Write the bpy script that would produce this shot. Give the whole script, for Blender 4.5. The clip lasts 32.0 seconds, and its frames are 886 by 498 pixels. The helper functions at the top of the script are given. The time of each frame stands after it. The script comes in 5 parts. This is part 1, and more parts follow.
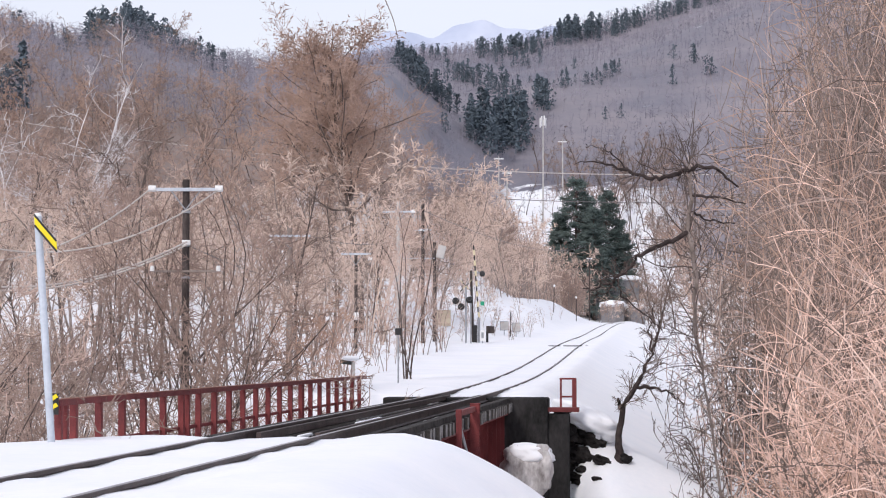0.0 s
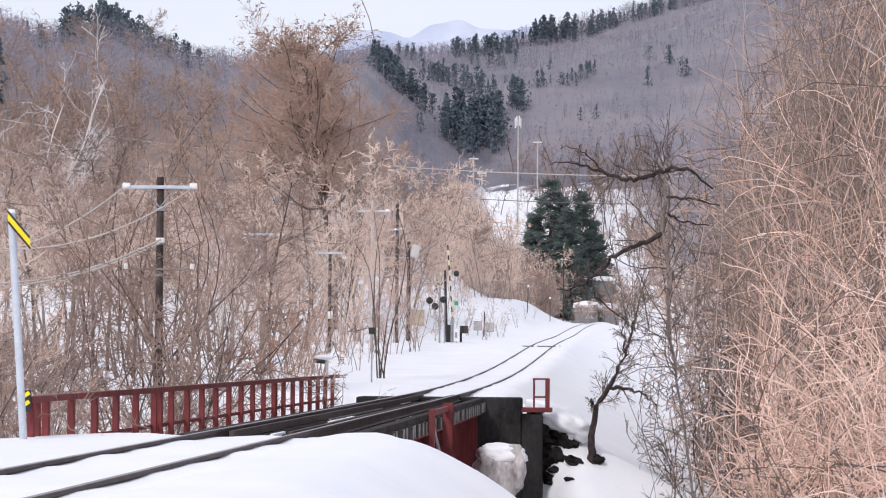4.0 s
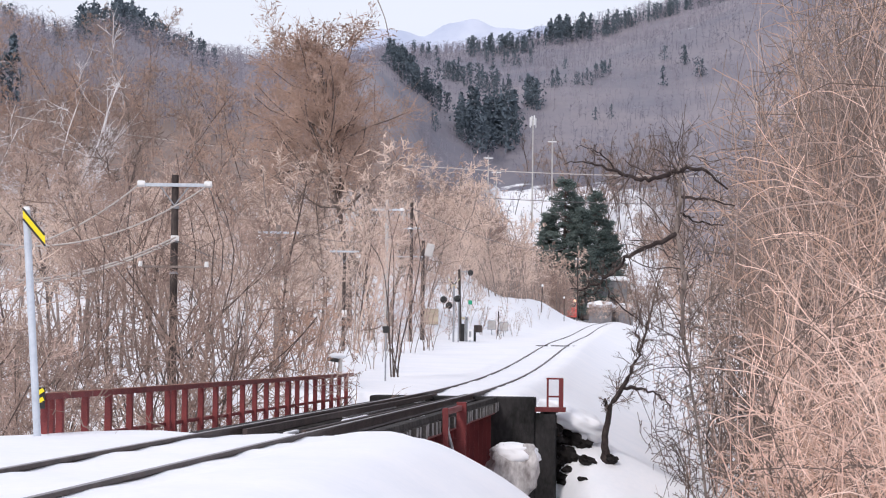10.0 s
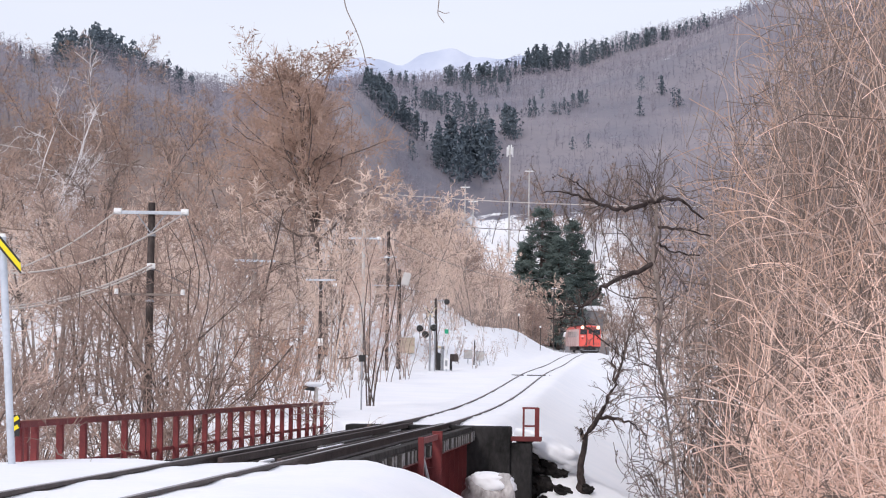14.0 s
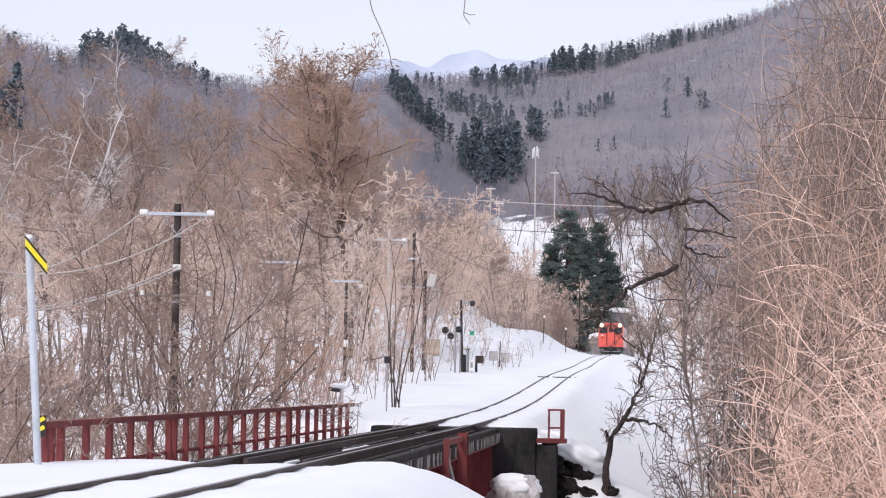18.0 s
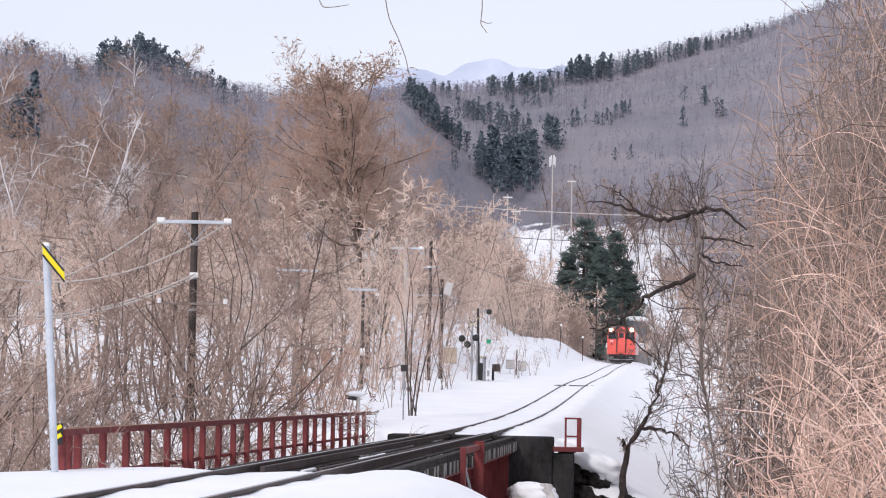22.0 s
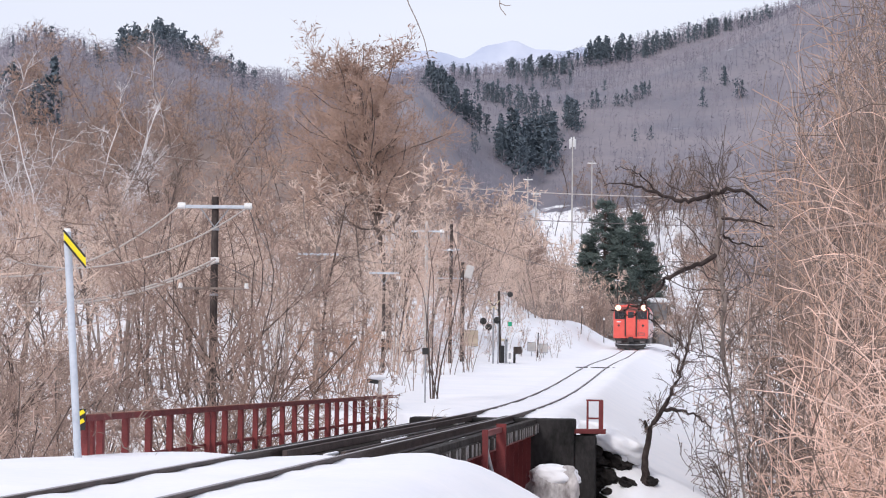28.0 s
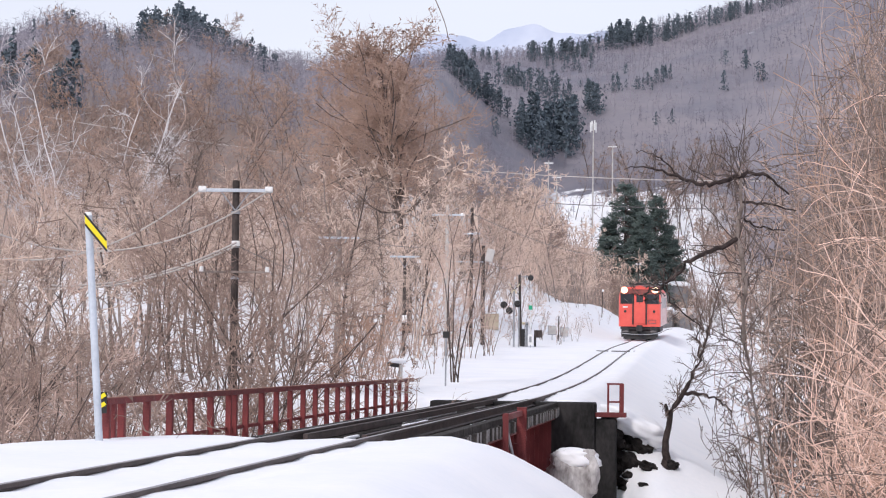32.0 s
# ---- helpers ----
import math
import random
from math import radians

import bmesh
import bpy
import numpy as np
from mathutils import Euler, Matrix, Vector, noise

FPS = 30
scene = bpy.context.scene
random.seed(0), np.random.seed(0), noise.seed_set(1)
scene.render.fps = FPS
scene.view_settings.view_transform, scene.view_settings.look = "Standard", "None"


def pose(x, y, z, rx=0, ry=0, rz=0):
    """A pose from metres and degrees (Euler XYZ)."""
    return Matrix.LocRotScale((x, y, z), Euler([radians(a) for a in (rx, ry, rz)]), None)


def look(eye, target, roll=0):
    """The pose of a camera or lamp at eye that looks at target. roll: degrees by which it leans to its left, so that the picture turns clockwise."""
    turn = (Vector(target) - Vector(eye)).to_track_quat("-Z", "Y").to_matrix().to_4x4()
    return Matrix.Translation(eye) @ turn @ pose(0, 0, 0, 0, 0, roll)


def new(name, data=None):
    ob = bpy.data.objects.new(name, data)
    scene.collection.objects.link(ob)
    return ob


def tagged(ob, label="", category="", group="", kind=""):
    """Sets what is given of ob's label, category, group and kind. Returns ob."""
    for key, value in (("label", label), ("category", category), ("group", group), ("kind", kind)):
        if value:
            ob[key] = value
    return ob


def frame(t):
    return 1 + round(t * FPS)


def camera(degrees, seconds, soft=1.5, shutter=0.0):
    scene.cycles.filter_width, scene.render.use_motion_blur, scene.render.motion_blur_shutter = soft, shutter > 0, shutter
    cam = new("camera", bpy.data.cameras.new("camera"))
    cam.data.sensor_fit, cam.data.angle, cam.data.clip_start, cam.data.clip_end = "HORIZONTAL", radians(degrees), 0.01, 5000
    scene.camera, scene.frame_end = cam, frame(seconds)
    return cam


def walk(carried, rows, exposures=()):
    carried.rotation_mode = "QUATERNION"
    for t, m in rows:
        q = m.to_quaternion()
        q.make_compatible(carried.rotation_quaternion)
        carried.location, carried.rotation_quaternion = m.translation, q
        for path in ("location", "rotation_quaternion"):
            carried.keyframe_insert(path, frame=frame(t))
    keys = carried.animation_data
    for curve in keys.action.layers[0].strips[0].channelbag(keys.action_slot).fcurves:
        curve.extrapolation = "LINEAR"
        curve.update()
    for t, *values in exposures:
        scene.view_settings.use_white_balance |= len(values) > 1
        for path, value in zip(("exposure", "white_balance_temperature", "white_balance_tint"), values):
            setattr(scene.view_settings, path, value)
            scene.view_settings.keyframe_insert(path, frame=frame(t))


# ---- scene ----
# The railway runs straight along +Y past the eye, then bends to the left; z = 0 is the rail top on the bridge.
EYE = (0.0, 0.0, 0.95)
LENS = 22.20


def aim(yaw, pitch, lean):
    """Turn of the hand-held camera about its fixed place, in degrees."""
    return Matrix.Translation(EYE) @ pose(0, 0, 0, 0, 0, yaw) @ pose(0, 0, 0, 90 + pitch) @ pose(0, 0, 0, 0, 0, -lean)


cam = camera(LENS, 32.0, soft=1.1)
PATH = [
    (0, -0.000, 2.619, -0.004),
    (0.5, -0.054, 2.652, -0.089),
    (1, -0.164, 2.676, -0.171),
    (1.5, -0.249, 2.618, -0.148),
    (2, -0.347, 2.520, -0.225),
    (2.5, -0.418, 2.487, -0.209),
    (3, -0.468, 2.500, -0.259),
    (3.5, -0.571, 2.584, -0.295),
    (5.5, -0.836, 2.634, -0.615),
    (6, -0.865, 2.546, -0.597),
    (6.5, -0.884, 2.546, -0.629),
    (7, -0.882, 2.636, -0.634),
    (7.5, -0.773, 2.741, -0.606),
    (8, -0.637, 2.808, -0.643),
    (8.5, -0.464, 2.770, -0.591),
    (9, -0.335, 2.695, -0.657),
    (9.5, -0.292, 2.607, -0.659),
    (10, -0.291, 2.585, -0.670),
    (10.5, -0.333, 2.566, -0.686),
    (11, -0.356, 2.628, -0.642),
    (11.5, -0.378, 2.750, -0.685),
    (12, -0.441, 2.918, -0.669),
    (12.5, -0.549, 3.105, -0.743),
    (13, -0.674, 3.244, -0.741),
    (13.5, -0.786, 3.323, -0.865),
    (14, -0.876, 3.328, -0.890),
    (14.5, -0.884, 3.306, -0.894),
    (16.5, -0.505, 3.429, -0.903),
    (17, -0.420, 3.384, -0.949),
    (17.5, -0.334, 3.360, -0.946),
    (18, -0.226, 3.358, -1.016),
    (18.5, -0.130, 3.332, -1.027),
    (19, -0.065, 3.261, -1.025),
    (19.5, -0.028, 3.222, -1.011),
    (20, 0.018, 3.233, -1.022),
    (20.5, 0.053, 3.320, -1.023),
    (21, 0.105, 3.423, -1.089),
    (21.5, 0.158, 3.536, -1.155),
    (22, 0.205, 3.561, -1.095),
    (22.5, 0.240, 3.540, -1.017),
    (23, 0.333, 3.484, -0.971),
    (23.5, 0.470, 3.413, -0.928),
    (24, 0.625, 3.336, -0.946),
    (24.5, 0.725, 3.257, -0.880),
    (25, 0.761, 3.187, -0.949),
    (25.5, 0.778, 3.138, -0.887),
    (27.5, 0.680, 3.157, -0.788),
    (28, 0.721, 3.121, -0.689),
    (28.5, 0.828, 3.084, -0.773),
    (29, 0.952, 3.073, -0.661),
    (29.5, 1.049, 2.984, -0.696),
    (30, 1.133, 2.873, -0.710),
    (30.5, 1.175, 2.720, -0.713),
    (31, 1.220, 2.597, -0.618),
    (31.5, 1.239, 2.605, -0.684),
    (32, 1.240, 2.697, -0.726),
]
walk(cam, [(t, aim(a, b, c)) for t, a, b, c in PATH], exposures=[(0, 0.22, 6250, 14), (32, 0.22, 6250, 14)])

# ---- light: a bright overcast winter sky ----
SUN_UP, SUN_TURN = 38.0, 215.0
world = bpy.data.worlds.new("sky")
scene.world = world
world.use_nodes = True
wn = world.node_tree.nodes
wl = world.node_tree.links
sky = wn.new("ShaderNodeTexSky")
sky.sky_type = "NISHITA"
sky.sun_disc = False
sky.sun_elevation, sky.sun_rotation = radians(SUN_UP), radians(SUN_TURN)
sky.air_density, sky.dust_density, sky.ozone_density = 1.0, 2.0, 1.0
back = wn["Background"]
back.inputs["Strength"].default_value = 0.12
veil = wn.new("ShaderNodeMixRGB")
veil.inputs[0].default_value = 0.80
coords = wn.new("ShaderNodeTexCoord")
cloud = wn.new("ShaderNodeTexNoise")
cloud.inputs["Scale"].default_value = 2.2
cloud.inputs["Detail"].default_value = 5.0
stretch = wn.new("ShaderNodeMapping")
stretch.inputs["Scale"].default_value = (1.0, 1.0, 5.0)
tone = wn.new("ShaderNodeValToRGB")
tone.color_ramp.elements[0].position, tone.color_ramp.elements[0].color = 0.30, (6.2, 6.35, 7.0, 1)
tone.color_ramp.elements[1].position, tone.color_ramp.elements[1].color = 0.72, (7.0, 7.05, 7.4, 1)
wl.new(coords.outputs["Generated"], stretch.inputs["Vector"])
wl.new(stretch.outputs[0], cloud.inputs["Vector"])
wl.new(cloud.outputs["Fac"], tone.inputs["Fac"])
wl.new(sky.outputs[0], veil.inputs[1])
wl.new(tone.outputs[0], veil.inputs[2])
wl.new(veil.outputs[0], back.inputs["Color"])

sun_lamp = bpy.data.lights.new("sun", "SUN")
sun_lamp.energy, sun_lamp.angle, sun_lamp.color = 1.5, radians(12), (1.0, 0.93, 0.84)
sun = new("sun", sun_lamp)
sun.matrix_world = look((0, 0, 60), (60 * math.sin(radians(25)) / math.tan(radians(SUN_UP)), 60 * math.cos(radians(25)) / math.tan(radians(SUN_UP)), 0))


# ---- materials ----
def material(name, dark, light, scale=4.0, rough=0.8, metal=0.0, bump=0.0, bump_scale=30.0, spread=0.0, glow=0.0, stretch_z=1.0, warp=0.0):
    """A surface with broad stains, fine grain and relief; spread varies it from piece to piece."""
    m = bpy.data.materials.new(name)
    m.use_nodes = True
    n, l = m.node_tree.nodes, m.node_tree.links
    b = n["Principled BSDF"]
    b.inputs["Roughness"].default_value, b.inputs["Metallic"].default_value = rough, metal
    b.inputs["Specular IOR Level"].default_value = 0.15 if rough >= 0.8 else 0.4
    geo = n.new("ShaderNodeTexCoord")
    place = n.new("ShaderNodeMapping")
    place.inputs["Scale"].default_value = (1, 1, stretch_z)
    l.new(geo.outputs["Object"], place.inputs["Vector"])
    broad, fine = n.new("ShaderNodeTexNoise"), n.new("ShaderNodeTexNoise")
    broad.inputs["Scale"].default_value, broad.inputs["Detail"].default_value = scale, 4
    fine.inputs["Scale"].default_value, fine.inputs["Detail"].default_value = bump_scale, 3
    l.new(place.outputs[0], broad.inputs["Vector"])
    l.new(place.outputs[0], fine.inputs["Vector"])
    add = n.new("ShaderNodeMath")
    add.operation = "MULTIPLY_ADD"
    l.new(fine.outputs["Fac"], add.inputs[0])
    add.inputs[1].default_value = 0.45
    l.new(broad.outputs["Fac"], add.inputs[2])
    ramp = n.new("ShaderNodeValToRGB")
    ramp.color_ramp.elements[0].position, ramp.color_ramp.elements[0].color = 0.50, (*dark, 1)
    ramp.color_ramp.elements[1].position, ramp.color_ramp.elements[1].color = 0.98, (*light, 1)
    l.new(add.outputs[0], ramp.inputs["Fac"])
    out = ramp.outputs["Color"]
    if spread:
        info, geom = n.new("ShaderNodeObjectInfo"), n.new("ShaderNodeNewGeometry")
        both = n.new("ShaderNodeMath")
        both.operation = "ADD"
        l.new(info.outputs["Random"], both.inputs[0])
        l.new(geom.outputs["Random Per Island"], both.inputs[1])
        span = n.new("ShaderNodeMapRange")
        span.inputs["From Max"].default_value = 2.0
        span.inputs["To Min"].default_value, span.inputs["To Max"].default_value = 1 - spread, 1 + spread
        l.new(both.outputs[0], span.inputs["Value"])
        vary = n.new("ShaderNodeHueSaturation")
        l.new(out, vary.inputs["Color"])
        l.new(span.outputs[0], vary.inputs["Value"])
        out = vary.outputs[0]
    l.new(out, b.inputs["Base Color"])
    if bump:
        bp = n.new("ShaderNodeBump")
        bp.inputs["Strength"].default_value, bp.inputs["Distance"].default_value = bump, 0.02
        l.new(fine.outputs["Fac"], bp.inputs["Height"])
        l.new(bp.outputs[0], b.inputs["Normal"])
    if glow:
        b.inputs["Emission Color"].default_value, b.inputs["Emission Strength"].default_value = (*light, 1), glow
    return m


SNOW_CLEAN = material("fresh_snow", (0.80, 0.82, 0.86), (0.88, 0.88, 0.90), 1.5, 0.65, bump=0.3, bump_scale=9)
SNOW = material("snow", (0.80, 0.82, 0.86), (0.88, 0.88, 0.90), 0.6, 0.65, bump=0.25, bump_scale=9)


def brushwood(m):
    """Undergrowth and leaf litter that shows through the snow of the wooded hills, greyed far off by painted haze."""
    n, l = m.node_tree.nodes, m.node_tree.links
    geo, split = n.new("ShaderNodeTexCoord"), n.new("ShaderNodeSeparateXYZ")
    l.new(geo.outputs["Object"], split.inputs[0])

    def ramp(axis, lo, hi):
        s = n.new("ShaderNodeMapRange")
        s.inputs["From Min"].default_value, s.inputs["From Max"].default_value = lo, hi
        l.new(split.outputs[axis] if isinstance(axis, str) else axis, s.inputs["Value"])
        return s.outputs[0]

    def pair(kind, p, q):
        k = n.new("ShaderNodeMath")
        k.operation = kind
        l.new(p, k.inputs[0])
        l.new(q, k.inputs[1])
        return k.outputs[0]

    # the wood's lower edge wanders with the thickets
    tufts, sway = n.new("ShaderNodeTexNoise"), n.new("ShaderNodeMath")
    tufts.inputs["Scale"].default_value, tufts.inputs["Detail"].default_value = 0.30, 5
    l.new(geo.outputs["Object"], tufts.inputs["Vector"])
    sway.operation = "MULTIPLY_ADD"
    l.new(tufts.outputs["Fac"], sway.inputs[0])
    sway.inputs[1].default_value = 10.0
    l.new(split.outputs["Z"], sway.inputs[2])
    height = sway.outputs[0]
    wooded = pair("MAXIMUM", ramp(height, 39.9, 41.0), pair("MULTIPLY", ramp("X", 15.0, 9.0), ramp("Z", 7.0, 18.0)))
    wooded = pair("MAXIMUM", wooded, pair("MULTIPLY", ramp("X", 41.0, 50.0), ramp("Z", 7.0, 18.0)))
    wooded = pair("MAXIMUM", wooded, pair("MULTIPLY", ramp("X", -6.0, -15.0), ramp("Z", 6.0, 15.0)))
    spots = n.new("ShaderNodeTexNoise")
    spots.inputs["Scale"].default_value, spots.inputs["Detail"].default_value = 0.11, 8
    l.new(geo.outputs["Object"], spots.inputs["Vector"])
    edge = n.new("ShaderNodeMapRange")
    edge.inputs["From Min"].default_value, edge.inputs["From Max"].default_value = 0.10, 0.30
    l.new(spots.outputs["Fac"], edge.inputs["Value"])
    both = n.new("ShaderNodeMath")
    both.operation = "MULTIPLY"
    l.new(wooded, both.inputs[0])
    l.new(edge.outputs[0], both.inputs[1])
    mix = n.new("ShaderNodeMixRGB")
    l.new(both.outputs[0], mix.inputs[0])
    bsdf = n["Principled BSDF"]
    l.new(bsdf.inputs["Base Color"].links[0].from_socket, mix.inputs[1])
    # mottled far cover, its tones blued to paint in the haze
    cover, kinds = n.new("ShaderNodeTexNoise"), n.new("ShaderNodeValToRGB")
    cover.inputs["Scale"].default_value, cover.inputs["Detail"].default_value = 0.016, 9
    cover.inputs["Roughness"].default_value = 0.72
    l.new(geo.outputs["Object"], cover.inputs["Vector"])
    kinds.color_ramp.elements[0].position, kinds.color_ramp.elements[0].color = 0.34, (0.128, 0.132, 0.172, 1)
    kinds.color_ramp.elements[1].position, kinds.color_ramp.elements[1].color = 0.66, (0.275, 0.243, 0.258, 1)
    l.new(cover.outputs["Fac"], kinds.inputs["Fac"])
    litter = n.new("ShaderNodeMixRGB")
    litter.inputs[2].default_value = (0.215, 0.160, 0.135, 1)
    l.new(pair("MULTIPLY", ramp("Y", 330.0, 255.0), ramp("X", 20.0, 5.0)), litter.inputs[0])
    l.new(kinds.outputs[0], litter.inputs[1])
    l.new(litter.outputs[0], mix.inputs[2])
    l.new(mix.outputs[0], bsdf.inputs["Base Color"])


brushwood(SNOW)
RAIL_STEEL = material("rail_steel", (0.030, 0.022, 0.021), (0.085, 0.06, 0.054), 3, 0.65, 0.2, 0.2, 60)
RUSTY_EDGE = material("rust_worn_paint", (0.20, 0.075, 0.050), (0.42, 0.21, 0.15), 6, 0.75, bump=0.4, bump_scale=60)
RAIL_HEAD = material("rail_head", (0.25, 0.225, 0.225), (0.38, 0.35, 0.35), 3, 0.35, 0.8)
TIMBER = material("old_timber", (0.018, 0.016, 0.016), (0.085, 0.078, 0.075), 5, 0.9, bump=0.6, bump_scale=40, spread=0.35)
TIMBER_END = material("weathered_timber", (0.10, 0.095, 0.095), (0.28, 0.27, 0.27), 9, 0.9, bump=0.6, bump_scale=60, spread=0.3)
RED_STEEL = material("red_oxide_paint", (0.095, 0.014, 0.016), (0.20, 0.034, 0.034), 2.5, 0.6, bump=0.3, bump_scale=50, spread=0.25)
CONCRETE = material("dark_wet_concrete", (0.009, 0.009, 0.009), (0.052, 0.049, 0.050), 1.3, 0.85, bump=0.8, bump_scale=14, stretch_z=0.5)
ROCK = material("dark_rock", (0.006, 0.005, 0.005), (0.035, 0.031, 0.03), 3, 0.9, bump=1.0, bump_scale=12)
ICE_ROCK = material("frosted_rock", (0.22, 0.20, 0.195), (0.70, 0.675, 0.665), 5, 0.8, bump=0.8, bump_scale=16, stretch_z=0.5)
BARK = material("grey_brown_bark", (0.15, 0.12, 0.107), (0.34, 0.285, 0.255), 4, 0.95, bump=0.6, bump_scale=30, spread=0.3)
DARK_BARK = material("dark_wet_bark", (0.065, 0.05, 0.046), (0.17, 0.135, 0.12), 6, 0.95, bump=0.6, bump_scale=40, spread=0.3)
TWIG = material("brown_twig", (0.40, 0.285, 0.235), (0.60, 0.465, 0.40), 0.3, 0.95, bump_scale=3, spread=0.35)
PALE_TWIG = material("straw_twig", (0.48, 0.365, 0.30), (0.68, 0.545, 0.465), 0.5, 0.95, bump_scale=4, spread=0.35)
RUST_TWIG = material("russet_twig", (0.295, 0.20, 0.157), (0.455, 0.328, 0.264), 0.3, 0.95, bump_scale=3, spread=0.35)
RUST_PALE = material("pale_russet_twig", (0.42, 0.27, 0.20), (0.60, 0.42, 0.33), 0.3, 0.95, bump_scale=3, spread=0.3)
HILL_TWIG = material("dull_brown_twig", (0.25, 0.18, 0.15), (0.405, 0.302, 0.256), 0.1, 0.95, bump_scale=2, spread=0.35)
# grey twigs of the far hills, paled and blued to imitate haze
HAZED_TWIG = material("hazed_grey_twig", (0.185, 0.184, 0.230), (0.385, 0.355, 0.396), 0.022, 0.95, bump_scale=0.16, spread=0.16)
BLACK_BARK = material("black_wet_bark", (0.022, 0.017, 0.017), (0.075, 0.058, 0.054), 8, 0.9, bump=0.6, bump_scale=40, spread=0.2)
DUSK_TWIG = material("dusky_brown_twig", (0.12, 0.09, 0.077), (0.27, 0.208, 0.178), 0.6, 0.95, bump_scale=3, spread=0.4)
WHITE_BARK = material("birch_bark", (0.48, 0.455, 0.46), (0.70, 0.67, 0.67), 5, 0.8, bump_scale=20, spread=0.15)
VINE = material("pale_vine", (0.62, 0.40, 0.31), (0.94, 0.71, 0.60), 1.2, 0.85, bump=0.3, bump_scale=30, spread=0.45)
# pine green lifted above its own tone to include aerial haze
HAZED_NEEDLES = material("hazed_needles", (0.088, 0.120, 0.114), (0.165, 0.202, 0.184), 0.6, 0.9, bump_scale=5, spread=0.4)
# conifer green shifted to blue-grey, so haze sits in the base colour
HAZED_FAR_NEEDLES = material("hazed_far_needles", (0.095, 0.125, 0.152), (0.165, 0.20, 0.228), 0.02, 0.95, bump_scale=0.3, spread=0.35)
# ridge colour has the distance haze mixed in as pale blue
HAZED_MOUNTAIN = material("hazed_mountain", (0.36, 0.42, 0.56), (0.62, 0.66, 0.76), 0.004, 1.0, bump_scale=0.02)
CAR_RED = material("vermilion_paint", (0.72, 0.098, 0.078), (0.80, 0.138, 0.108), 2, 0.4, bump_scale=30)
CAR_GRIME = material("sooty_red_paint", (0.13, 0.048, 0.043), (0.36, 0.095, 0.08), 3, 0.6, bump_scale=14)
CAR_DUSTED = material("snow_dusted_paint", (0.60, 0.36, 0.33), (0.82, 0.70, 0.68), 1.2, 0.7, bump_scale=6)
CAR_DARK = material("underframe_black", (0.02, 0.02, 0.022), (0.06, 0.055, 0.055), 4, 0.7, bump_scale=30)
CAR_ROOF = material("grey_roof", (0.12, 0.11, 0.11), (0.25, 0.23, 0.23), 2, 0.7, bump_scale=20)
CAR_FROST = material("snow_dusted_window", (0.30, 0.27, 0.27), (0.62, 0.58, 0.57), 1.6, 0.6, bump_scale=8)
CAR_GLASS = material("dark_window", (0.02, 0.022, 0.028), (0.05, 0.05, 0.06), 1, 0.12, bump_scale=5)
STEEL_GREY = material("grey_steel", (0.26, 0.27, 0.29), (0.42, 0.43, 0.45), 3, 0.5, 0.4, bump_scale=30)
GALVANISED = material("galvanised_pole", (0.42, 0.46, 0.52), (0.60, 0.64, 0.70), 3, 0.5, 0.2, bump_scale=25)
LAMP_GLOW = material("lit_headlamp", (1.0, 0.76, 0.47), (1.0, 0.79, 0.52), 1, 0.3, glow=1.25)


# ---- mesh helpers ----
def mesh_of(name, verts, faces, mat, smooth=False):
    me = bpy.data.meshes.new(name)
    me.from_pydata(verts if isinstance(verts, list) else verts.tolist(), [], faces if isinstance(faces, list) else faces.tolist())
    me.materials.append(mat)
    if smooth:
        me.polygons.foreach_set("use_smooth", [True] * len(me.polygons))
    me.update()
    return me


def part(name, bm, mat, parent=None, label=""):
    """A bmesh, or a mesh, as one object under a thing or a part."""
    if isinstance(bm, bmesh.types.BMesh):
        me = bpy.data.meshes.new(name)
        bm.to_mesh(me)
        bm.free()
        me.materials.append(mat)
    else:
        me = bm
    ob = new(name, me)
    ob.parent = parent
    if label:
        ob["label"] = label
    return ob


def thing(name, m, label, category, group="", kind=""):
    ob = new(name)
    ob.matrix_basis = m
    return tagged(ob, label, category, group, kind)


def box(size, at=(0, 0, 0), bevel=0.0, turn=None, bm=None):
    """A block of that size round the point, with rounded edges; joins bm where one is given."""
    fresh = bmesh.new()
    bmesh.ops.create_cube(fresh, size=1, matrix=Matrix.Diagonal((*size, 1)))
    if bevel:
        bmesh.ops.bevel(fresh, geom=fresh.edges[:], offset=bevel, segments=2, affect="EDGES", profile=0.6)
    fresh.transform(Matrix.Translation(at) @ (turn or Matrix()))
    if bm is None:
        return fresh
    return join(bm, fresh)


def join(bm, fresh):
    tmp = bpy.data.meshes.new("tmp")
    fresh.to_mesh(tmp)
    fresh.free()
    bm.from_mesh(tmp)
    bpy.data.meshes.remove(tmp)
    return bm


def rod(a, b, r0, r1=None, sides=10, bm=None):
    """A round rod from a to b."""
    a, b = Vector(a), Vector(b)
    fresh = bmesh.new()
    bmesh.ops.create_cone(fresh, cap_ends=True, segments=sides, radius1=r0, radius2=r0 if r1 is None else r1, depth=(b - a).length)
    fresh.transform(Matrix.Translation((a + b) / 2) @ (b - a).to_track_quat("Z", "Y").to_matrix().to_4x4())
    if bm is None:
        return fresh
    return join(bm, fresh)


